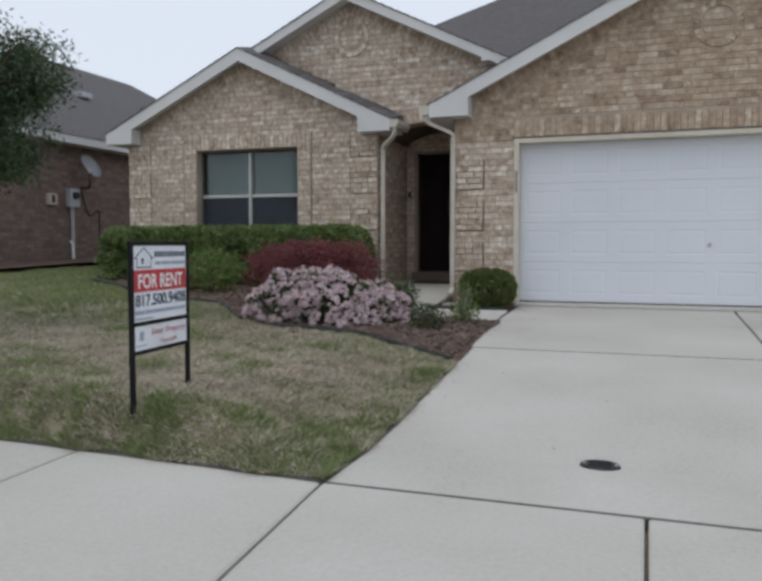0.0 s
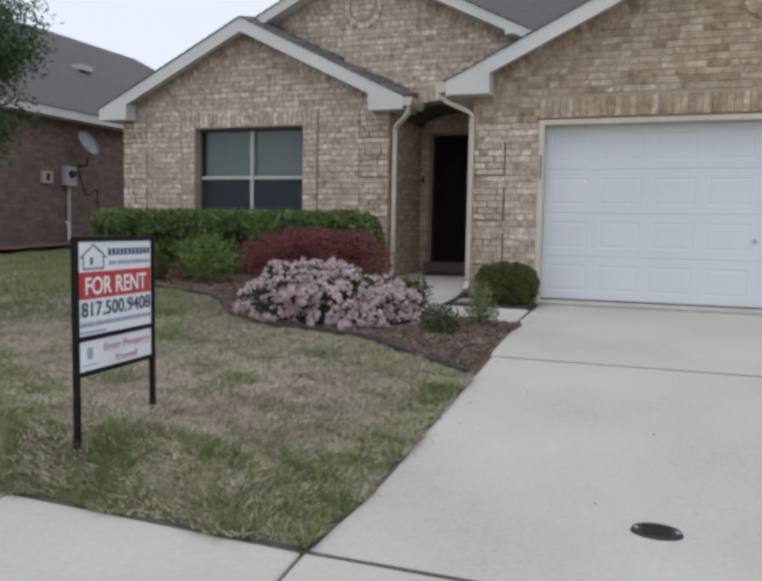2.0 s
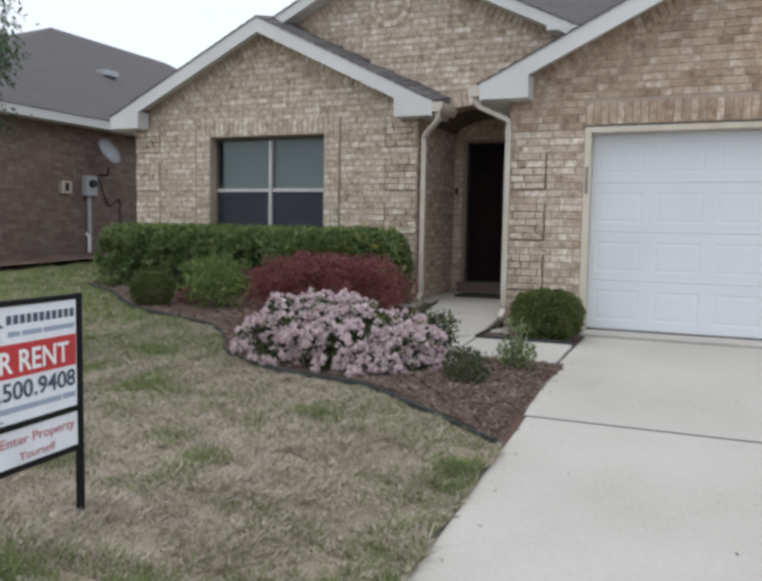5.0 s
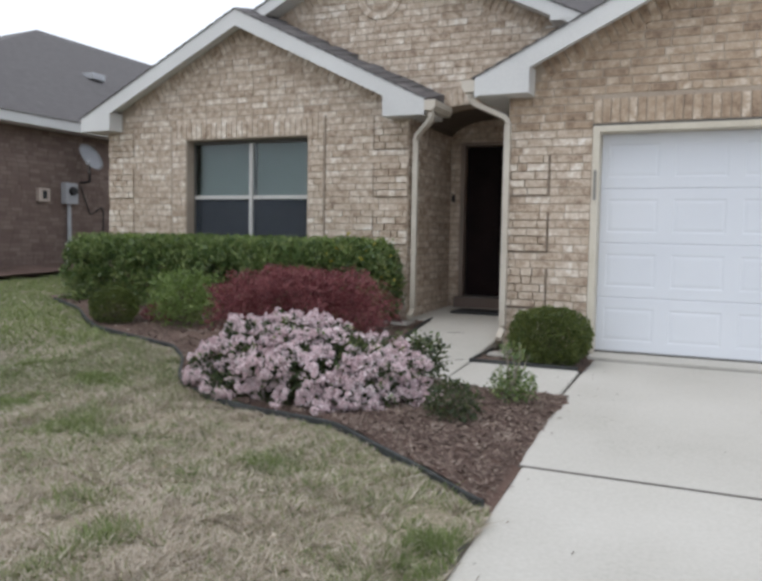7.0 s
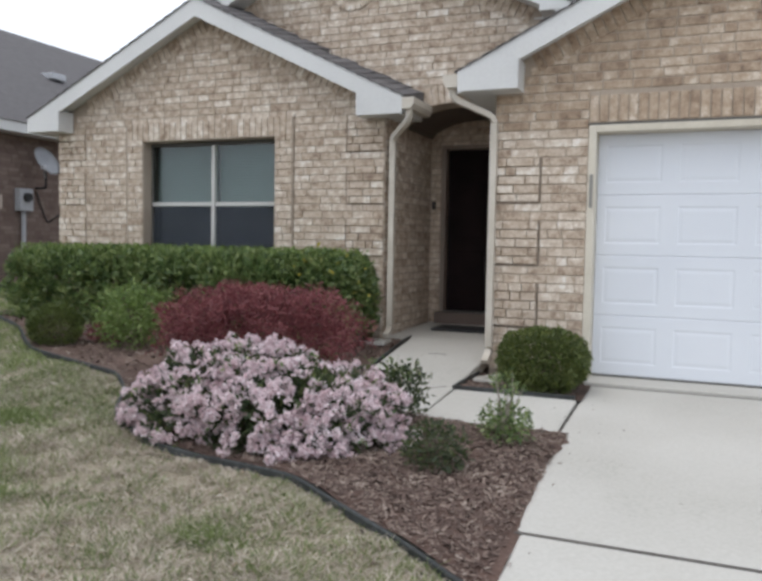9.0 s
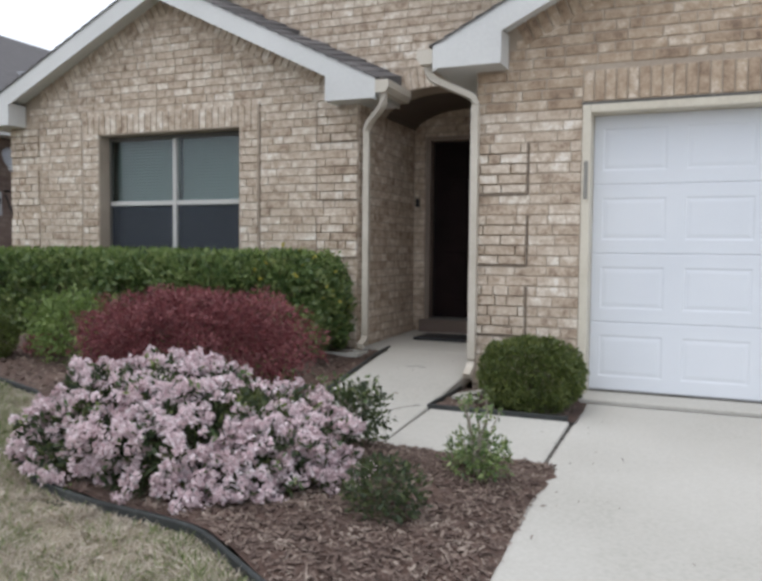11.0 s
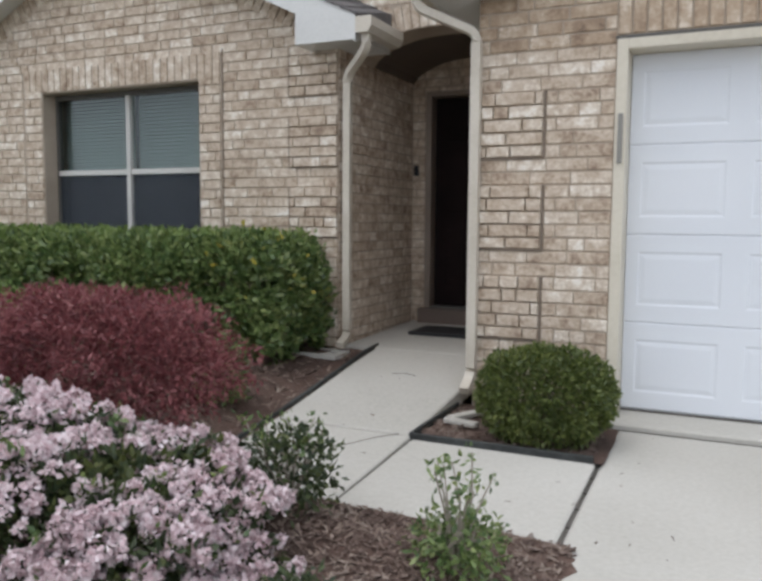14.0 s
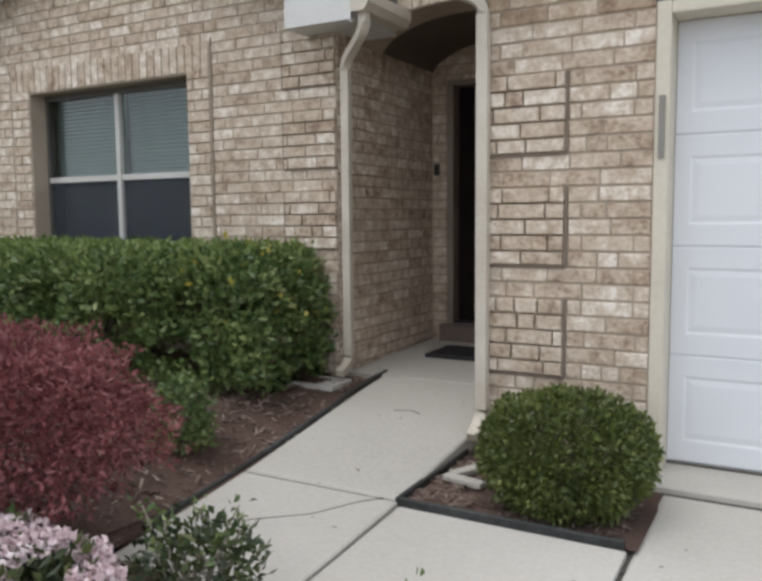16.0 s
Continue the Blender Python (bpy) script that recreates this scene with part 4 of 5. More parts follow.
grid = [[bm.verts.new((-2.0 + 1.03 * i / 10, 9.85 + 0.88 * j / 8, 0.245 + 0.012 * noise.noise((i * 0.9, j * 0.9, 5)))) for j in range(9)] for i in range(11)]
for a, b in zip(grid, grid[1:]):
    for j in range(8):
        bm.faces.new((a[j], b[j], b[j + 1], a[j + 1]))
tagged(part("planting_bed", bm, M_MULCH, smooth=True), "small mulch square beside the porch downspout", "mulch bed", kind="structure")
nb_bed = bmesh.new()
grid = [[nb_bed.verts.new((-11.75 + 1.35 * i / 4, 9 + 12 * j / 24, lawn_z(-11.75 + 1.35 * i / 4, 9 + 12 * j / 24) + 0.1)) for j in range(25)] for i in range(5)]
for a, b in zip(grid, grid[1:]):
    for j in range(24):
        nb_bed.faces.new((a[j], b[j], b[j + 1], a[j + 1]))
tagged(part("planting_bed", nb_bed, M_MULCH, smooth=True), "dark bare bed along the brown brick wall", "mulch bed", kind="structure")


def edging(points, zf, height, label, thick=0.012):
    """Strip edging: an upright band along a line."""
    bm = bmesh.new()
    prev = None
    pts = [Vector((x, y, 0)) for x, y in points]
    for k, p in enumerate(pts):
        d = (pts[min(k + 1, len(pts) - 1)] - pts[max(k - 1, 0)]).normalized()
        s = Vector((-d.y, d.x, 0)) * thick
        z = zf(p.x, p.y)
        h = height * (1 + 0.12 * noise.noise((p.x * 3, p.y * 3, 9)))
        ring = [bm.verts.new(p + s * a + Vector((0, 0, z + b))) for a, b in ((-1, -0.05), (1, -0.05), (1, h * 0.85), (0.5, h), (-0.5, h), (-1, h * 0.85))]
        if prev:
            for q in range(6):
                bm.faces.new((prev[q], prev[(q + 1) % 6], ring[(q + 1) % 6], ring[q]))
        else:
            bm.faces.new(ring)
        prev = ring
    bm.faces.new(prev[::-1])
    ob = part("bed_edging", bm, M_EDGE)
    return tagged(ob, label, "edging")


M_EDGE = material("weathered_black_edging", [(0.014, 0.015, 0.014), (0.03, 0.033, 0.032), (0.075, 0.082, 0.08)], 0.7, 40, 4, 0.2, coords="World")
edging([(-8.0 + 7.07 * k / 120, bed_y(-8.0 + 7.07 * k / 120)) for k in range(121)], lawn_z, 0.044, "weathered dark plastic edging curving round the mulch bed")
edging([(walk_edge(11.66 - 2.5 * k / 20) - 0.02, 11.66 - 2.5 * k / 20) for k in range(21)], lambda x, y: walk_z(y) - 0.02, 0.035, "black plastic edging along the front walk")
edging([(-2.02, 10.66 - 0.8 * k / 8) for k in range(9)] + [(-2.02 + 1.0 * k / 10, 9.855) for k in range(1, 11)], lambda x, y: 0.25, 0.028, "black plastic edging round the small mulch square")


# ---- ground cover ----
def table(f, x0, x1, y0, y1, step=0.08):
    """f sampled on a grid once; returns a function of arrays."""
    xs, ys = np.arange(x0, x1 + step, step), np.arange(y0, y1 + step, step)
    grid = np.array([[f(a, b) for b in ys] for a in xs])

    def sample(a, b):
        i, j = np.clip((a - x0) / step, 0, len(xs) - 1.001), np.clip((b - y0) / step, 0, len(ys) - 1.001)
        p, q = i.astype(int), j.astype(int)
        u, v = i - p, j - q
        return (grid[p, q] * (1 - u) + grid[p + 1, q] * u) * (1 - v) + (grid[p, q + 1] * (1 - u) + grid[p + 1, q + 1] * u) * v

    return sample


bed_line_x = np.linspace(-12, 0, 600)
bed_line_y = np.array([bed_y(a) for a in bed_line_x])


def scatter(n, x0, x1, y0, y1, keep):
    x, y = rng.uniform(x0, x1, n), rng.uniform(y0, y1, n)
    ok = keep(x, y)
    return x[ok], y[ok]


def in_bed(a, b):
    return b > np.interp(a, bed_line_x, bed_line_y) + 0.03


def chips(x, y, zf, size, name, label, mat):
    n = len(x)
    at = np.stack([x, y, np.array([zf(a, b) for a, b in zip(x, y)]) + rng.uniform(0.002, 0.014, n)], 1)
    t = rng.uniform(0, 2 * np.pi, n)
    d = np.stack([np.cos(t), np.sin(t), rng.normal(0, 0.3, n)], 1)
    s = np.stack([-np.sin(t), np.cos(t), rng.normal(0, 0.4, n)], 1)
    ln, wd = (size * rng.uniform(0.4, 1.5, n))[:, None], (size * rng.uniform(0.15, 0.4, n))[:, None]
    up = np.array([0, 0, 0.004])
    verts = np.stack([at - d * ln / 2 - s * wd / 2, at + d * ln / 2 - s * wd / 2 * 0.6, at + d * ln / 2 + s * wd / 2 * 0.7, at - d * ln / 2 + s * wd / 2, at + up], 1).reshape(-1, 3)
    k = np.arange(n)[:, None] * 5
    faces = np.concatenate([k + np.array([q]) for q in ([0, 1, 4], [1, 2, 4], [2, 3, 4], [3, 0, 4])], 0)
    ob = new(name, mesh_from_arrays(name, verts, faces, mat))
    return tagged(ob, label, "mulch", kind="stuff")


x, y = scatter(9500, -8.0, -2.9, 7.3, 11.4, lambda a, b: in_bed(a, b) & (a < -2.87 - 0.075 * (b - 9.3)))
chips(x, y, mulch_z, 0.05, "mulch_chips", "loose brown bark chips", M_CHIP)
x, y = scatter(17000, -2.9, -0.93, 6.5, 8.89, in_bed)
chips(x, y, mulch_z, 0.034, "mulch_chips", "loose brown bark chips", M_CHIP)
x, y = scatter(1000, -2.0, -1.04, 9.88, 10.7, lambda a, b: a < 9)
chips(x, y, lambda a, b: 0.247, 0.04, "mulch_chips", "loose brown bark chips", M_CHIP)


def blades(x, y, tall, wide, name, label, mat, lean=0.5, height=None):
    n = len(x)
    base = np.stack([x, y, (height or turf_z)(x, y) - 0.004], 1)
    t = rng.uniform(0, 2 * np.pi, n)
    tall = tall * tuft_at(x, y)
    s = np.stack([np.cos(t), np.sin(t), np.zeros(n)], 1) * (wide * rng.uniform(0.6, 1.3, n))[:, None]
    h = (tall * rng.uniform(0.45, 1.35, n))[:, None]
    tip = base + np.concatenate([rng.normal(0, lean, (n, 2)), np.ones((n, 1))], 1) * h
    verts = np.stack([base - s, base + s, tip], 1).reshape(-1, 3)
    faces = np.arange(n * 3).reshape(-1, 3)
    ob = new(name, mesh_from_arrays(name, verts, faces, mat))
    return tagged(ob, label, "grass", kind="stuff")


def lawn_here(a, b):
    ragged = 0.02 * np.sin(b * 9) + 0.014 * np.sin(b * 23 + 1)
    return (b > WALK_Y - 0.015 + 0.02 * np.sin(a * 11)) & (a < DRIVE_L + 0.015 + ragged) & (b < np.interp(a, bed_line_x, bed_line_y) - 0.01) & (a > -10.45)


def green_share(a, b):
    g = 0.03 + 0.6 * max(0.0, noise.noise((a * 0.8, b * 0.8, 3.3)) + 0.1) + 1.3 * max(0.0, noise.noise((a * 2.9, b * 2.9, 7.7)) - 0.1) + 0.25 * max(0.0, noise.noise((a * 7, b * 7, 1.7)) - 0.1)
    g += 0.28 * max(0.0, 1 - abs(a - DRIVE_L + 0.15) / 0.35) * (1 if b < 6.3 else 0.3) + 0.18 * max(0.0, 1 - (b - WALK_Y) / 0.7)
    g += 0.16 * min(1.0, max(0.0, (-2.4 - a) / 1.5)) * min(1.0, max(0.0, noise.noise((a * 1.7, b * 1.7, 5.2)) + 0.5))
    g += 0.95 * min(1.0, max(0.0, (-4.8 - a) / 1.4)) * min(1.0, max(0.0, (b - 6.2) / 2.0))
    bare = math.exp(-(((a + 2.0) / 1.1) ** 2 + ((b - 5.5) / 0.9) ** 2))
    return min(0.95, g * (1 - 0.75 * bare))


def tuft(a, b):
    return max(0.2, 0.95 + 1.1 * noise.noise((a * 6, b * 6, 4.4)) + 1.1 * noise.noise((a * 15, b * 15, 8.1)))


tuft_at = table(tuft, -11, 0, 3.4, 19.2, 0.025)
turf_z = table(lawn_z, -11, 0, 3.4, 19.2)
green_at = table(green_share, -11, 0, 3.4, 19.2, 0.05)
M_DRY = leafy("dormant_blade", [(0.26, 0.208, 0.15), (0.445, 0.382, 0.30), (0.59, 0.522, 0.43), (0.76, 0.69, 0.585)], 0.8, 0.25, 6.0)
x, y = scatter(150000, -10, 9, -1.1, 9.5, lambda a, b: ((b < 1.88) & ((a < DRIVE_L - 0.62) | (a > DRIVE_R + 0.62))) | ((a > DRIVE_R + 0.02) & (b > 3.52)))
side_z = table(lawn_z, -10.2, 9.2, -1.3, 9.7)
M_LIVE = leafy("green_blade", [(0.115, 0.155, 0.055), (0.2, 0.25, 0.092), (0.325, 0.375, 0.155)], 0.6, 0.3, 1.5)
blades(x, y, 0.03, 0.006, "dry_grass", "dormant tan turf blades beside the street", M_DRY, 1.2, side_z)
x, y = scatter(380000, -5.2, -0.88, 3.5, 9.2, lawn_here)
live = rng.uniform(0, 1, len(x)) < green_at(x, y)
blades(x[~live], y[~live], 0.03, 0.0052, "dry_grass", "dormant tan turf blades on the front lawn", M_DRY, 1.3)
blades(x[live], y[live], 0.036, 0.0046, "green_grass", "green turf blades among the dormant lawn", M_LIVE, 0.7)
def far_lawn(a, b):
    return lawn_here(a, b) | ((a < -8.15) & (a > -10.45) & (b > 10.5))


x, y = scatter(190000, -10.8, -5.2, 3.5, 19.0, far_lawn)
live = rng.uniform(0, 1, len(x)) < green_at(x, y)
blades(x[~live], y[~live], 0.035, 0.006, "dry_grass", "dormant tan turf blades on the front lawn", M_DRY, 1.3)
blades(x[live], y[live], 0.042, 0.006, "green_grass", "green turf blades between the two houses", M_LIVE, 0.7)


# taller green clumps in the turf, and pale litter on it
cx, cy = [], []
for a, b, spread, n in ((-1.04, 6.12, 0.07, 900), (-1.98, 3.92, 0.09, 1000), (-2.2, 5.35, 0.09, 700), (-2.75, 4.95, 0.1, 700), (-1.25, 4.35, 0.12, 900), (-1.6, 4.2, 0.1, 700), (-1.02, 5.9, 0.05, 400), (-2.6, 5.6, 0.1, 600), (-3.6, 6.6, 0.14, 700)):
    cx.append(rng.normal(a, spread, n))
    cy.append(rng.normal(b, spread, n))
x, y = np.concatenate(cx), np.concatenate(cy)
ok = lawn_here(x, y)
blades(x[ok], y[ok], 0.052, 0.0042, "green_grass", "taller green grass clumps in the lawn", M_LIVE, 0.6)
x, y = scatter(420, -5.0, -0.95, 3.8, 7.6, lawn_here)
chips(x, y, lambda a, b: lawn_z(a, b) + 0.012, 0.026, "lawn_litter", "pale dead leaf scraps on the lawn", M_LITTER)


# ---- shrubs ----
def blob(n, radii, p=2.0, lump=0.14, freq=2.2, deep=0.35, seed=0, floor=-0.95):
    """Places near the skin of a lumpy rounded form, and the way out from it."""
    d = unit(rng.normal(0, 1, (n * 2, 3)))
    d = d[d[:, 2] > floor][:n]
    r = (np.abs(d) ** p).sum(1) ** (-1 / p)
    bumps = np.array([noise.noise((q[0] * freq + seed, q[1] * freq, q[2] * freq)) + 0.5 * noise.noise((q[0] * freq * 2.7, q[1] * freq * 2.7 + seed, q[2] * freq * 2.7)) for q in d])
    r = r * (1 + lump * bumps) * (1 - deep * rng.uniform(0, 1, len(d)) ** 2)
    return d * r[:, None] * np.array(radii), unit(d / np.array(radii))


def stems(parent, at, height, spread, n, radius, mat, seed, sub=True):
    rnd = random.Random(seed)
    for k in range(n):
        a = 2 * math.pi * k / n + rnd.uniform(-0.4, 0.4)
        tip = Vector((math.cos(a) * spread * rnd.uniform(0.5, 1), math.sin(a) * spread * rnd.uniform(0.5, 1), height * rnd.uniform(0.75, 1)))
        mid = tip * 0.5 + Vector((rnd.uniform(-0.04, 0.04), rnd.uniform(-0.04, 0.04), 0.05))
        bm = tube([Vector(at) + Vector((0, 0, -0.03)), Vector(at) + mid * 0.6, Vector(at) + mid, Vector(at) + tip], radius, 6, taper=0.4)
        if sub:
            for q in range(2):
                b = Vector(at) + mid.lerp(tip, 0.2 + 0.4 * q)
                tube([b, b + Vector((rnd.uniform(-0.1, 0.1), rnd.uniform(-0.1, 0.1), 0.14)) * (height / 0.5)], radius * 0.55, 5, bm, taper=0.4)
        part("stem", bm, mat, parent)


def shrub(name, at, radii, lift, mat, n, leaf, label, p=2.2, lump=0.14, freq=2.2, deep=0.4, droop=0.0, spread=0.9, floor=-0.9, stem_mat=None, seed=0, group="", hollow=0.0, shape=None):
    ob = thing(name, at, label, "shrub", group)
    c = np.array([at[0], at[1], at[2] + lift])
    pts, out = blob(n, radii, p, lump, freq, deep, seed, floor)
    if shape:
        pts = shape(pts)
    pts = pts + c
    ok = (pts[:, 2] > at[2] + 0.01) & (rng.uniform(0, 1, len(pts)) > hollow * np.clip((c[2] - pts[:, 2]) / radii[2] + 0.25, 0, 1))
    part("foliage", leaf_mesh("foliage", pts[ok], out[ok], leaf[0], leaf[1], mat, droop, spread), None, ob)
    stems(ob, at, lift + radii[2] * 0.5, min(radii[0], radii[1]) * 0.6, 5, 0.012, stem_mat or M_BARK, seed)
    return ob


def bed_at(x, y):
    return (x, y, mulch_z(x, y))


# clipped hedge under the window
def hedge(x0, x1, y0, y1, top):
    base = bed_at((x0 + x1) / 2, (y0 + y1) / 2)
    ob = thing("hedge", base, "clipped glossy green hedge under the window", "hedge")
    n = 60000
    u, v, w = rng.uniform(0, 1, n), rng.uniform(0, 1, n), rng.uniform(0, 1, n) ** 1.6 * 0.3
    face = rng.choice(4, n, p=(0.46, 0.36, 0.12, 0.06))
    X, Y, Z = x0 + u * (x1 - x0), y0 + v * (y1 - y0), 0.28 + v * (top - 0.28)
    px, py, pz = X.copy(), Y.copy(), Z.copy()
    out = np.zeros((n, 3))
    for f, o in ((0, (0, -1, 0.3)), (1, (0, 0, 1)), (2, (1, 0, 0.2)), (3, (-1, 0, 0.2))):
        out[face == f] = o
    py[face == 0] = (y0 + w)[face == 0]
    pz[face == 1] = (top - w)[face == 1]
    for f, edge, s in ((2, x1, -1), (3, x0, 1)):
        px[face == f] = (edge + s * w)[face == f]
        py[face == f] = (y0 + u * (y1 - y0))[face == f]
    # lumps and rounded shoulders
    lump = np.array([noise.noise((a * 2.2, b * 2.2, c * 2.2)) + 0.6 * noise.noise((a * 6, b * 6, c * 6)) for a, b, c in zip(px, py, pz)])
    pts = np.stack([px, py, pz], 1) + unit(out) * (lump * np.where(face == 1, 0.06, 0.115))[:, None]
    round_off = np.clip((pts[:, 2] - (top - 0.22)) / 0.22, 0, 1.3) ** 2 * 0.12
    pts[:, 1] += np.where(pts[:, 1] < y0 + 0.25, round_off, 0)
    under = np.clip((0.55 - pts[:, 2]) / 0.3, 0, 1) ** 1.5 * 0.16
    pts[:, 1] += np.where(pts[:, 1] < y0 + 0.4, under, 0)
    for edge, s in ((x1, -1), (x0, 1)):
        near = np.abs(pts[:, 0] - edge) < 0.25
        pts[:, 0] += np.where(near, s * (round_off + under), 0)
    gaps = np.array([noise.noise((a * 5.5, b * 5.5, c * 5.5 + 3)) for a, b, c in pts])
    thin = np.clip((0.95 - pts[:, 2]) / 0.6, 0, 1) * 0.5
    keep = (face == 1) | (rng.uniform(0, 1, n) > np.clip(gaps * 3.2 + thin, 0, 0.96))
    pts, out = pts[keep], unit(out)[keep] + np.array([0, 0, 0.45])
    part("foliage", leaf_mesh("foliage", pts, out, 0.068, 0.036, M_HEDGE, 0.0, 0.95), None, ob)
    tips = np.stack([rng.uniform(x0 + 0.1, x1 - 0.1, 420), rng.uniform(y0 + 0.06, y1 - 0.05, 420), np.full(420, top - 0.02)], 1)
    shoots = np.repeat(tips, 7, 0) + np.stack([rng.normal(0, 0.018, 2940), rng.normal(0, 0.018, 2940), rng.uniform(-0.03, 0.085, 2940)], 1)
    part("new_growth", leaf_mesh("new_growth", shoots, np.tile((0, 0, 1.0), (2940, 1)), 0.052, 0.024, M_FRESH, 0.0, 0.9), None, ob, "fresh bright shoots along the clipped top")
    sel = (pts[:, 0] > x1 - 0.55) & (pts[:, 2] > 0.75)
    k = np.nonzero(sel)[0][:70]
    part("yellow_leaves", leaf_mesh("yellow_leaves", pts[k] + out[k] * 0.04, out[k], 0.055, 0.035, M_YELLOW, 0, 0.8), None, ob, "a few yellowed leaves")
    for q in range(9):
        xx = x0 + 0.3 + q * (x1 - x0 - 0.5) / 8
        part("stem", tube([(xx, 10.9, mulch_z(xx, 10.9) - 0.03), (xx + 0.05, 10.87, 0.55), (xx - 0.03, 10.9, 1.0)], 0.018, 6, taper=0.5), M_BARK, ob)


hedge(-7.88, -3.38, 10.5, 11.40, 1.305)

red = shrub("red_shrub", bed_at(-3.22, 8.68), (0.80, 0.46, 0.33), 0.45, M_RED, 36000, (0.036, 0.012), "broad dark red shrub with fine drooping foliage", 2.2, 0.36, 3.4, 0.5, 0.2, 1.0, -0.97, seed=3, hollow=0.8)

# flowering shrub: dark leaves with many pale pink flower clusters
azalea_at = bed_at(-2.63, 7.88)


def leaning(p):
    """Higher towards the house's window, lower towards the drive."""
    return np.stack([p[:, 0], p[:, 1] + 0.10 * p[:, 0], p[:, 2] * (0.89 - 0.28 * p[:, 0])], 1)


azalea = shrub("flowering_shrub", azalea_at, (0.81, 0.50, 0.46), 0.05, M_DARKLEAF, 12000, (0.05, 0.024), "low spreading shrub covered in pale pink blossom", 2.3, 0.24, 2.9, 0.4, 0, 0.9, -0.15, seed=11, shape=leaning)
pts, out = blob(2100, (0.84, 0.53, 0.48), 2.3, 0.24, 2.9, 0.14, 11, -0.3)
pts = leaning(pts) + np.array([azalea_at[0], azalea_at[1], azalea_at[2] + 0.06])
bare = np.array([noise.noise((a * 5.5, b * 5.5, c * 5.5)) for a, b, c in pts])
pts, out = pts[bare < 0.36], out[bare < 0.36]
n = 30
heads = np.repeat(pts, n, 0)
way = unit(np.repeat(out, n, 0) * 0.6 + rng.normal(0, 0.75, (len(heads), 3)))
size = np.repeat(rng.uniform(0.016, 0.036, len(pts)), n)
heads = heads + way * (size * rng.uniform(0.6, 1.05, len(heads)))[:, None]
flat = np.cross(way, rng.normal(0, 1, (len(heads), 3)))
part("blossom", leaf_mesh("blossom", heads, unit(flat), 0.026, 0.019, M_PINK, 0, 0.4), None, azalea, "clusters of pale pink flowers")
pts, out = blob(520, (0.86, 0.52, 0.50), 2.3, 0.24, 2.9, 0.1, 11, -0.16)
pts = np.repeat(leaning(pts[:90]) + np.array([azalea_at[0], azalea_at[1], azalea_at[2] + 0.06]), 6, 0) + rng.normal(0, 0.016, (540, 3))
part("young_foliage", leaf_mesh("young_foliage", pts, np.repeat(out[:90], 6, 0), 0.042, 0.018, M_HEDGE, 0, 0.8), None, azalea, "yellow-green young leaves between the flowers")

ball = shrub("clipped_ball_shrub", (-1.34, 10.17, 0.245), (0.365, 0.33, 0.265), 0.25, M_BOX, 13000, (0.032, 0.017), "clipped round boxwood beside the garage door", 2.4, 0.11, 4.0, 0.4, seed=5)
ball_small = shrub("clipped_ball_shrub", bed_at(-5.92, 9.38), (0.245, 0.24, 0.2), 0.18, M_BOX, 9000, (0.026, 0.015), "small clipped round shrub at the lawn's edge", 2.3, 0.06, 3.0, 0.25, seed=6, hollow=0.5)
fresh = shrub("leafy_shrub", bed_at(-5.2, 9.68), (0.38, 0.34, 0.29), 0.27, M_FRESH, 3000, (0.05, 0.022), "loose bright green leafy shrub", 2.0, 0.55, 3.2, 0.6, seed=8)
coral = shrub("low_plant", bed_at(-5.62, 9.75), (0.18, 0.16, 0.12), 0.08, M_RED, 500, (0.05, 0.02), "small reddish plant in the mulch", 2.0, 0.3, 3, 0.6, seed=9)
holly = shrub("twiggy_shrub", bed_at(-2.03, 8.58), (0.2, 0.19, 0.19), 0.14, M_DARKLEAF, 800, (0.046, 0.022), "small dark green shrub with bare grey twigs", 2.0, 0.35, 3, 0.6, stem_mat=M_TWIG, seed=10)
sprig = shrub("twiggy_shrub", bed_at(-1.25, 8.43), (0.17, 0.17, 0.13), 0.10, M_HEDGE, 800, (0.036, 0.018), "sparse young shrub with pale bare twigs", 2.0, 0.35, 3, 0.7, stem_mat=M_TWIG, seed=12)
low = shrub("small_shrub", bed_at(-1.48, 7.74), (0.18, 0.17, 0.15), 0.10, M_DARKLEAF, 1100, (0.036, 0.016), "small round dark green shrub in the mulch", 2.0, 0.3, 3, 0.6, seed=13)
shrub("small_shrub", bed_at(-3.32, 9.85), (0.17, 0.16, 0.22), 0.16, M_HEDGE, 1500, (0.042, 0.02), "small green shrub between the hedge and the red shrub", 2.0, 0.3, 3, 0.6, seed=15)
rnd = random.Random(4)
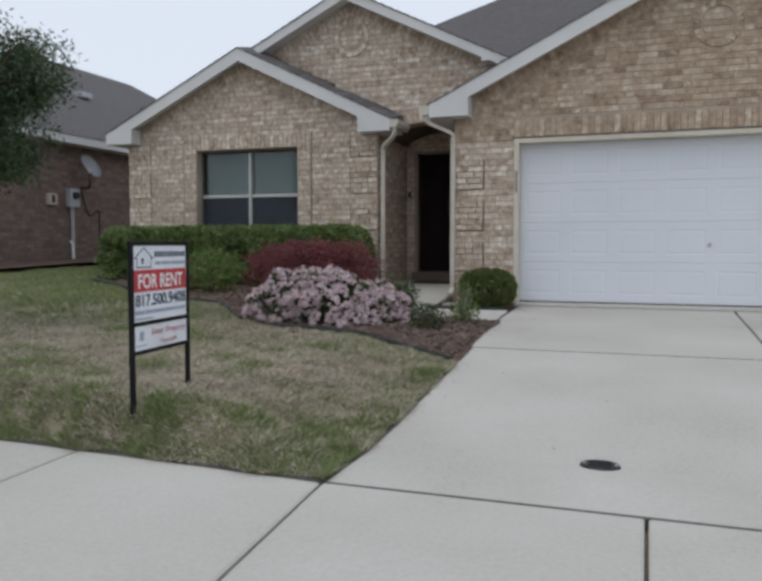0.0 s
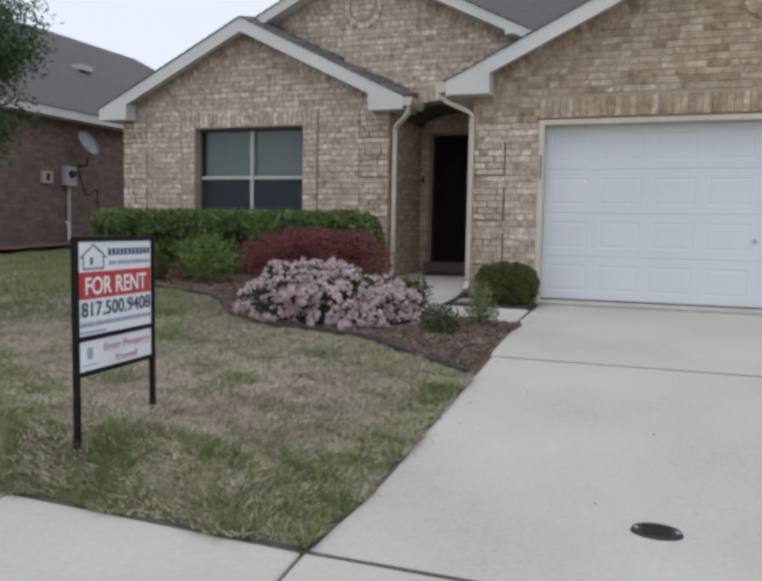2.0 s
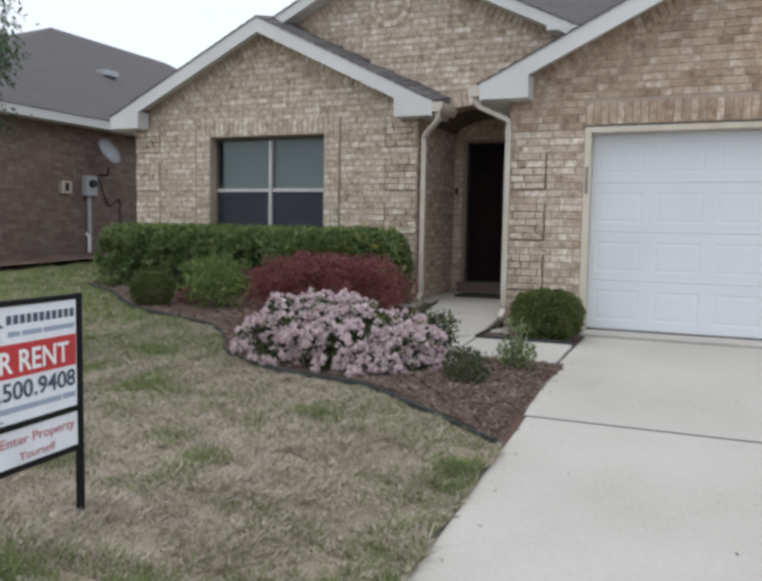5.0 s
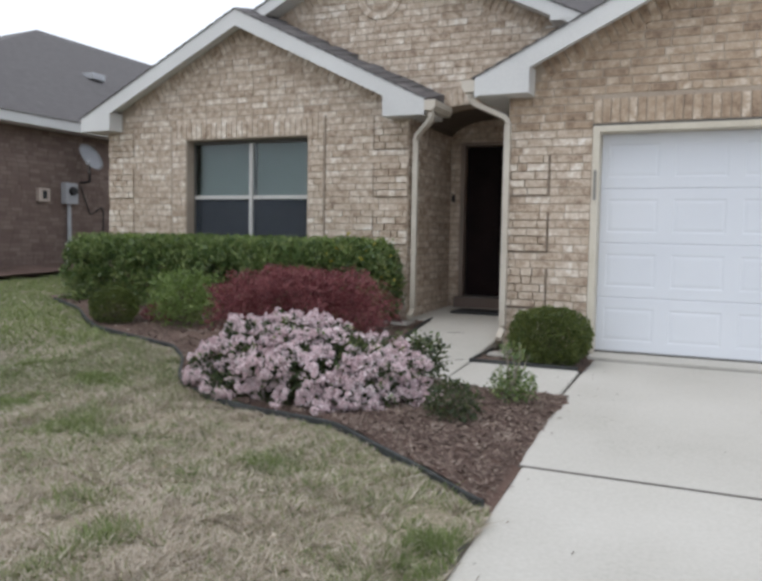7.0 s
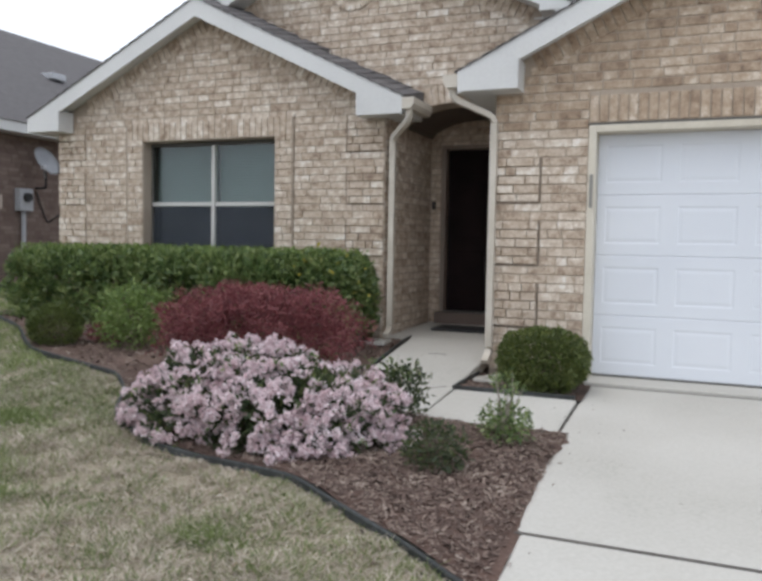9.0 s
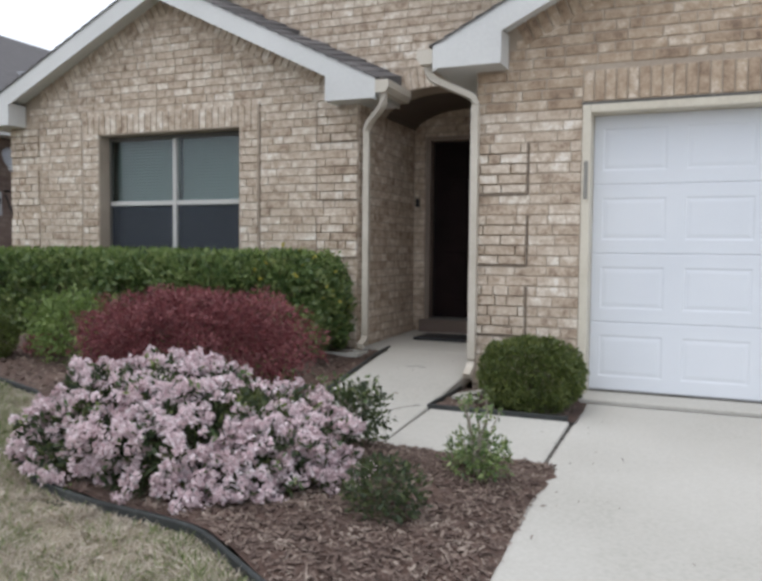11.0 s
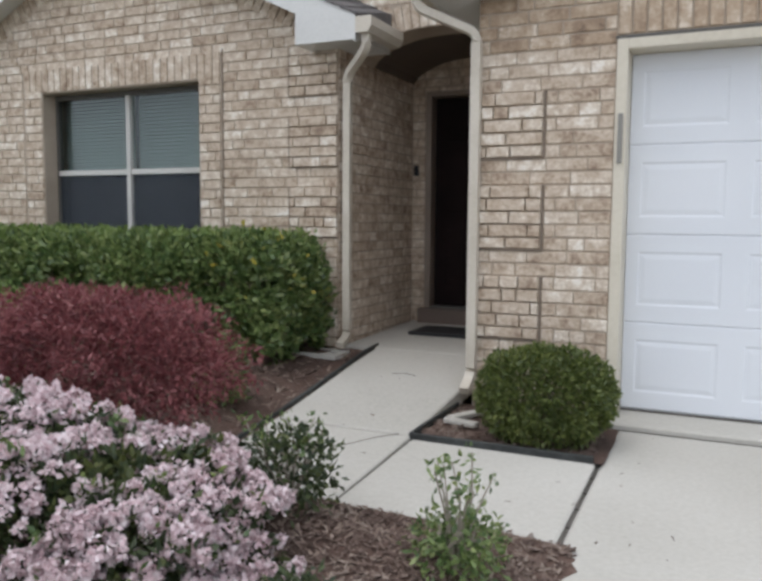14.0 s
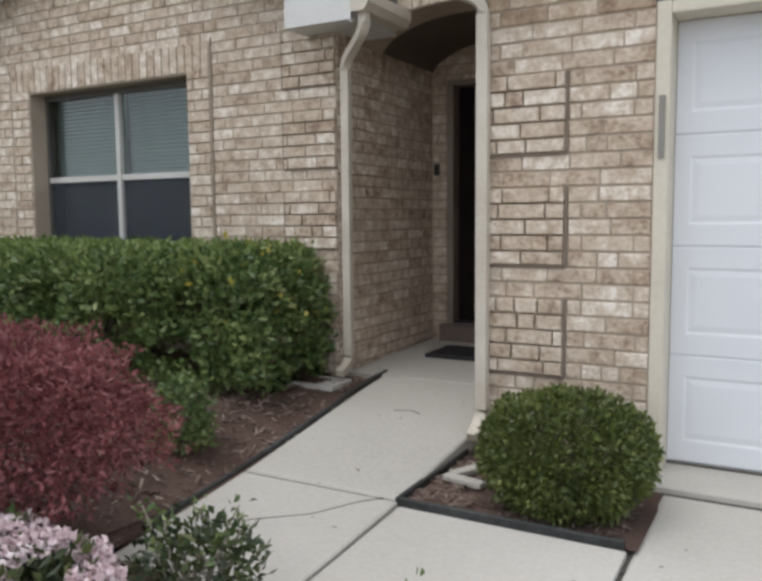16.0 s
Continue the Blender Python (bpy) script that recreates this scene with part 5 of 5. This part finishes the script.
for parent, spot, h, w, n in ((sprig, bed_at(-1.25, 8.43), 0.40, 0.17, 9), (holly, bed_at(-2.03, 8.58), 0.36, 0.2, 9)):
    tips = []
    for k in range(n):
        a = 2 * math.pi * k / n + rnd.uniform(-0.3, 0.3)
        q = Vector(spot) + Vector((math.cos(a) * w * rnd.uniform(0.3, 1), math.sin(a) * w * rnd.uniform(0.3, 1), h * rnd.uniform(0.7, 1.05)))
        m = Vector(spot).lerp(q, 0.55) + Vector((rnd.uniform(-0.03, 0.03), rnd.uniform(-0.03, 0.03), 0.03))
        part("twig", tube([Vector(spot), m, q], 0.006, 5, taper=0.4), M_TWIG, parent)
        tips += [m.lerp(q, t) for t in (0.5, 0.65, 0.8, 0.9, 1.0, 1.0)]
    at = np.repeat(np.array([tuple(t) for t in tips]), 2, 0) + rng.normal(0, 0.015, (len(tips) * 2, 3))
    part("top_leaves", leaf_mesh("top_leaves", at, np.tile((0, 0, 1.0), (len(at), 1)), 0.034, 0.016, M_HEDGE, 0, 0.9), None, parent)


# ---- tree over the lawn ----
def oak(at, crown, radii):
    ob = thing("tree", at, "live oak with a drooping dark green crown over the lawn", "tree")
    rnd = random.Random(17)
    base, top = Vector(at), Vector(crown)
    part("trunk", tube([base - Vector((0, 0, 0.1)), base + Vector((0.03, 0, 0.6)), base.lerp(top, 0.45), base.lerp(top, 0.8) + Vector((0.05, 0.05, 0))], 0.13, 10, taper=0.5), M_BARK, ob)
    clumps = []
    for k in range(46):
        d = Vector((rnd.gauss(0, 1), rnd.gauss(0, 1), rnd.gauss(0, 0.9))).normalized()
        tip = top + Vector((d.x * radii[0], d.y * radii[1], d.z * radii[2])) * rnd.uniform(0.6, 1.0)
        start = base.lerp(top, rnd.uniform(0.5, 0.8))
        mid = start.lerp(tip, 0.5) + Vector((0, 0, rnd.uniform(0.05, 0.3)))
        part("limb", tube([start, mid, tip], 0.035, 6, taper=0.25), M_BARK, ob)
        for q in range(9):
            clumps.append(start.lerp(mid, 0.5).lerp(tip, rnd.uniform(0.3, 1.08)) + Vector((rnd.gauss(0, 0.16), rnd.gauss(0, 0.16), rnd.gauss(0, 0.14))))
    c = np.array([tuple(q) for q in clumps])
    n = 150
    at2 = np.repeat(c, n, 0) + np.clip(rng.normal(0, 0.1, (len(c) * n, 3)), -0.26, 0.26)
    part("crown", leaf_mesh("crown", at2, np.tile((0, 0, -0.4), (len(at2), 1)), 0.062, 0.024, M_OAK, 0.3, 1.0), None, ob)


oak((-6.2, 6.1, lawn_z(-6.2, 6.1)), (-6.1, 6.14, 2.72), (1.22, 1.24, 1.05))


# ---- the rental sign ----
def sign(a, b, top):
    a, b = Vector(a), Vector(b)
    u = Vector((b.x - a.x, b.y - a.y, 0))
    width = u.length
    u.normalize()
    nrm = u.cross(Vector((0, 0, 1)))
    base = (a + b) / 2
    ob = thing("yard_sign", base, "white and red rental sign in a black steel frame", "sign")
    m = Matrix(((u.x, nrm.x * -1, 0, a.x), (u.y, nrm.y * -1, 0, a.y), (0, 0, 1, 0), (0, 0, 0, 1)))

    def add(name, bm, mat, label="", parent=None):
        bm.transform(m)
        return part(name, bm, mat, parent or ob, label)

    add("post", boxes((-0.013, 0.013, -0.013, 0.013, a.z - 0.06, top), bevel=0.002), M_DARKMETAL)
    add("post", boxes((width - 0.013, width + 0.013, -0.013, 0.013, b.z - 0.06, top), bevel=0.002), M_DARKMETAL)
    for z in (top - 0.024, 0.600, 0.430):
        add("rail", boxes((0.014, width - 0.014, -0.012, 0.012, z, z + 0.022), bevel=0.002), M_DARKMETAL)
    p1 = add("panel", boxes((0.016, width - 0.016, -0.004, 0.004, 0.624, top - 0.026)), M_SIGN, "white printed panel")
    p2 = add("rider", boxes((0.016, width - 0.016, -0.004, 0.004, 0.454, 0.598)), M_SIGN, "white printed lower panel")
    add("red_band", boxes((0.022, width - 0.022, -0.0065, -0.0045, 0.80, 0.93)), M_SIGN_RED, "", p1)

    def words(text, x, z, size, mat, parent, squeeze=1.0, name="lettering", weight=0.0):
        cu = bpy.data.curves.new(name, "FONT")
        cu.body, cu.size, cu.extrude, cu.offset = text, size, 0.0004, weight
        tmp = new(name, cu)
        dg = bpy.context.evaluated_depsgraph_get()
        me = bpy.data.meshes.new_from_object(tmp.evaluated_get(dg))
        bpy.data.objects.remove(tmp)
        me.materials.clear()
        me.materials.append(mat)
        xs = [v.co.x for v in me.vertices]
        for v in me.vertices:
            px, pz = v.co.x - min(xs), v.co.y
            v.co = m @ Vector((x + px * squeeze / (max(xs) - min(xs)), -0.008 - v.co.z, z + pz))
        return part(name, me, None, parent)

    words("FOR RENT", 0.065, 0.822, 0.118, M_SIGN_WHITE, p1, width - 0.13, weight=0.0022)
    words("817.500.9408", 0.035, 0.716, 0.098, M_SIGN_INK, p1, width - 0.065, weight=0.0012)
    words("Enter Property", 0.20, 0.535, 0.056, M_SIGN_PALE_RED, p2, 0.39)
    words("Yourself", 0.29, 0.472, 0.048, M_SIGN_PALE_RED, p2, 0.19)
    # mark and small print, as plain shapes
    bars = bmesh.new()
    for k in range(11):
        box(bars, 0.245 + k * 0.033, 0.268 + k * 0.033, -0.0062, -0.0048, 1.005, 1.04)
    add("name_bars", bars, M_SIGN_INK, "", p1)
    bars = bmesh.new()
    for xa, xb in ((0.25, 0.31), (0.32, 0.42), (0.43, 0.60)):
        box(bars, xa, xb, -0.0062, -0.0048, 0.958, 0.978)
    add("small_print", bars, M_SIGN_BLUE, "", p1)
    bars = bmesh.new()
    for xa, xb in ((0.03, 0.13), (0.14, 0.52), (0.53, 0.60)):
        box(bars, xa, xb, -0.0062, -0.0048, 0.666, 0.688)
    box(bars, 0.03, 0.22, -0.0062, -0.0048, 0.634, 0.644)
    add("small_print", bars, M_SIGN_BLUE, "", p1)
    house_mark = bmesh.new()
    outline = [(0.035, 1.0), (0.055, 1.0), (0.055, 0.945), (0.205, 0.945), (0.205, 1.0), (0.225, 1.0), (0.13, 1.06), (0.035, 1.0)]
    for (xa, za), (xb, zb) in zip(outline, outline[1:]):
        d = Vector((xb - xa, 0, zb - za)).normalized() * 0.004
        q = Vector((-d.z, 0, d.x))
        A, B = Vector((xa, -0.0055, za)), Vector((xb, -0.0055, zb))
        house_mark.faces.new([house_mark.verts.new(p) for p in (A - d - q, B + d - q, B + d + q, A - d + q)])
    box(house_mark, 0.105, 0.125, -0.0062, -0.0052, 0.965, 1.0)
    add("house_mark", house_mark, M_SIGN_INK, "", p1)
    mark = bmesh.new()
    box(mark, 0.075, 0.115, -0.0062, -0.0048, 0.51, 0.565)
    box(mark, 0.04, 0.15, -0.0062, -0.0048, 0.478, 0.484)
    add("small_print", mark, M_SIGN_BLUE, "", p2)


M_SIGN = plain("sign_white", (0.78, 0.80, 0.84), 0.4)
M_SIGN_WHITE = plain("sign_letter_white", (0.85, 0.85, 0.85), 0.4)
M_SIGN_RED = plain("sign_red", (0.5, 0.03, 0.035), 0.4)
M_SIGN_INK = plain("sign_dark_ink", (0.06, 0.08, 0.12), 0.5)
M_SIGN_BLUE = plain("sign_grey_blue", (0.33, 0.38, 0.47), 0.5)
M_SIGN_PALE_RED = plain("sign_pale_red", (0.5, 0.2, 0.22), 0.5)
sign((-2.175, 3.885, lawn_z(-2.175, 3.885)), (-2.216, 4.512, lawn_z(-2.216, 4.512)), 1.10)


# ---- small things round the porch and drive ----
mat_thing = thing("doormat", (-2.62, 12.45, 0.46), "flat black rubber doormat on the porch", "doormat")
part("mat", boxes((-3.02, -2.18, 12.2, 12.66, walk_z(12.2) + 0.002, walk_z(12.66) + 0.018), bevel=0.005), M_BLACK, mat_thing)
bm = boxes((-3.56, -3.16, 11.08, 11.34, 0.385, 0.402), bevel=0.006)
for b in ((-3.56, -3.16, 11.08, 11.105), (-3.56, -3.16, 11.315, 11.34), (-3.185, -3.16, 11.105, 11.315)):
    box(bm, *b, 0.4, 0.423, bevel=0.006)
splash = part("splash_block", bm, M_CONCRETE)
tagged(splash, "weathered concrete splash block in the mulch", "splash block")
for xa, ya, ln, ang in ((-1.86, 10.38, 0.28, 62), (-1.84, 10.2, 0.22, -12)):
    bm = boxes((-ln / 2, ln / 2, -0.03, 0.03, 0, 0.03), bevel=0.008)
    bm.transform(pose(xa, ya, 0.258, 0, 0, ang))
    tagged(part("stone_piece", bm, M_CONCRETE), "pale broken concrete piece in the mulch", "stone", "broken pieces by the downspout")

lid = thing("utility_lid", (0.425, 4.46, drive_z(4.46)), "dark round cast-iron utility lid in the driveway", "utility lid")
bm = bmesh.new()
tilt = pose(0.425, 4.46, drive_z(4.46) + 0.006, math.degrees(math.atan(0.065)), 0, 0) @ Matrix.Diagonal((1, 0.72, 1, 1))
bmesh.ops.create_cone(bm, segments=32, radius1=0.11, radius2=0.104, depth=0.014, cap_ends=True, matrix=tilt)
part("cover", bm, M_BLACK, lid)
bm = bmesh.new()
for k in range(5):
    box(bm, -0.06, 0.06, -0.062 + k * 0.03, -0.05 + k * 0.03, 0.007, 0.011)
bm.transform(tilt)
part("ribs", bm, M_BLACK, lid)
for s in (-1, 1):
    bm = bmesh.new()
    bmesh.ops.create_cone(bm, segments=10, radius1=0.012, radius2=0.01, depth=0.008, cap_ends=True, matrix=tilt @ Matrix.Translation((0.085 * s, 0, 0.009)))
    part("bolt", bm, M_STEEL, lid)
x = np.concatenate([rng.uniform(-0.85, 0.6, 34), rng.uniform(-2.9, -1.0, 24)])
y = np.concatenate([rng.uniform(4, 10.4, 34), rng.uniform(9.1, 12, 24)])
near_edge = rng.uniform(0, 1, 34) < 0.6
x[:34][near_edge] = -0.88 + np.abs(rng.normal(0, 0.09, near_edge.sum()))
chips(x, y, lambda a, b: (walk_z(b) if a < -1 else drive_z(b)), 0.022, "dead_leaves", "dry leaf scraps on the concrete", M_CHIP)


# ---- the neighbouring house ----
neighbour = thing("house", (-15.5, 16, 0.7), "neighbouring brown brick house with a dark hipped roof", "house")
NX, NY0, NY1, NG, NE = -11.7, 10.6, 26.0, 0.6, 3.32
nw = part("wall", boxes((NX - 0.22, NX, NY0, NY1, NG - 0.5, NE)), M_BROWN_MORTAR, neighbour)
rows = courses(NG, NE - 0.02, lambda z: [(NY0, 19.5)], 61)
verts, faces = [], []
for u, z, ln, h, turn, pr in rows:
    v, f = brick_data(ln, h)
    k = len(verts)
    mm = pose(NX + 0.006 + pr, u, z, 0, 0, 90)
    verts += [mm @ Vector(q) for q in v]
    faces += [tuple(k + i for i in q) for q in f]
me = bpy.data.meshes.new("brick_run")
me.from_pydata(verts, [], faces)
me.materials.append(M_BROWN)
tagged(part("brick_run", me, None, nw), kind="stuff")
part("wall", boxes((NX - 8, NX - 0.22, NY0, NY0 + 0.22, NG - 0.5, NE)), M_BROWN_MORTAR, neighbour)
part("wall", boxes((NX - 8, NX - 7.78, NY0 + 0.22, NY1, NG - 0.5, NE)), M_BROWN_MORTAR, neighbour)
part("wall", boxes((NX - 7.78, NX - 0.22, NY1 - 0.22, NY1, NG - 0.5, NE)), M_BROWN_MORTAR, neighbour)
part("fascia", boxes((NX + 0.38, NX + 0.42, NY0 - 0.42, NY1 + 0.42, NE - 0.02, NE + 0.17)), M_TRIM, neighbour)
part("soffit", boxes((NX + 0.002, NX + 0.38, NY0 - 0.42, NY1 + 0.42, NE - 0.015, NE + 0.0)), M_TRIM, neighbour)
nroof = hip_roof(NX - 8.45, NX + 0.45, NY0 - 0.45, NY1 + 0.45, NE + 0.16, 6.35, NX - 3.9, NX - 3.9, (17.1, 21.6), M_SHINGLE, neighbour)
part("vent", boxes((-13.7, -13.3, 16.6, 17.0, 4.92, 5.06), bevel=0.02), M_GREY, nroof, "low metal roof vent")
part("vent_pipe", tube([(-12.6, 18.2, 4.2), (-12.6, 18.2, 4.85)], 0.06, 10), M_BLACK, nroof)
dish = thing("satellite_dish", (-11.6, 14.75, 2.5), "pale grey satellite dish on the brown brick wall", "satellite dish")
bm = bmesh.new()
aim = look((-11.3, 14.45, 2.82), (-4.2, 14.1, 7.6))
rings = []
for r in range(5):
    q = r / 4
    rings.append([bm.verts.new(aim @ Vector((math.cos(t) * 0.25 * q, math.sin(t) * 0.31 * q, -0.07 * q * q))) for t in (2 * math.pi * k / 20 for k in range(20))] if r else [bm.verts.new(aim @ Vector((0, 0, 0)))])
for k in range(20):
    bm.faces.new((rings[0][0], rings[1][k], rings[1][(k + 1) % 20]))
for a, b in zip(rings[1:], rings[2:]):
    for k in range(20):
        bm.faces.new((a[k], a[(k + 1) % 20], b[(k + 1) % 20], b[k]))
bmesh.ops.solidify(bm, geom=bm.faces[:], thickness=0.012)
part("reflector", bm, M_GREY, dish, smooth=True)
part("arm", tube(rounded([(-11.69, 14.6, 2.37), (-11.38, 14.55, 2.37), (-11.33, 14.48, 2.77)], 0.08), 0.022, 8), M_BLACK, dish)
part("feed_arm", tube([(-11.28, 14.43, 2.54), (-11.03, 14.15, 2.7)], 0.012, 6), M_GREY, dish)
part("receiver", boxes((-11.06, -10.98, 14.11, 14.19, 2.67, 2.75), bevel=0.01), M_GREY, dish)
meter = thing("meter_box", (-11.66, 14.4, 2.0), "grey electricity meter box with a conduit on the wall", "meter box")
part("box", boxes((-11.69, -11.55, 14.11, 14.41, 1.93, 2.34), bevel=0.012), M_GREY, meter)
bm = bmesh.new()
bmesh.ops.create_cone(bm, segments=20, radius1=0.085, radius2=0.075, depth=0.08, cap_ends=True, matrix=pose(-11.52, 14.26, 2.18, 0, 90, 0))
part("dial", bm, M_BLACK, meter)
part("conduit", tube([(-11.64, 14.26, 1.94), (-11.64, 14.26, 0.65)], 0.04, 10), M_GREY, meter)
small = thing("junction_box", (-11.66, 13.75, 1.95), "small beige utility box on the brown wall", "utility box")
part("box", boxes((-11.69, -11.6, 13.51, 13.77, 1.95, 2.2), bevel=0.012), M_BEIGE, small)
part("hatch", boxes((-11.6, -11.59, 13.59, 13.69, 2.0, 2.16), bevel=0.004), M_BLACK, small)
pipe = thing("stand_pipe", (-11.55, 14.15, 0.65), "short white plastic stand pipe by the wall", "pipe")
part("tube", tube([(-11.55, 14.15, 0.6), (-11.55, 14.15, 1.1), (-11.62, 14.15, 1.16)], 0.03, 8), M_WHITE, pipe)
cable = tube(rounded([(-11.675, 14.6, 2.3), (-11.675, 14.85, 1.7), (-11.675, 15.2, 1.95), (-11.675, 15.2, 0.8)], 0.15), 0.012, 5)
tagged(part("cable", cable, M_BLACK), "thin black cable hanging on the brown brick wall", "cable")
for pts in ([(-2.84, 9.05), (-2.66, 9.2), (-2.52, 9.42), (-2.3, 9.58), (-2.18, 9.76), (-2.09, 9.85)], [(-2.6, 10.9), (-2.5, 10.93), (-2.42, 10.9)]):
    bm = tube([(a, b, walk_z(b) - 0.002) for a, b in pts], 0.005, 5)
    part("crack", bm, M_JOINT, footpath)
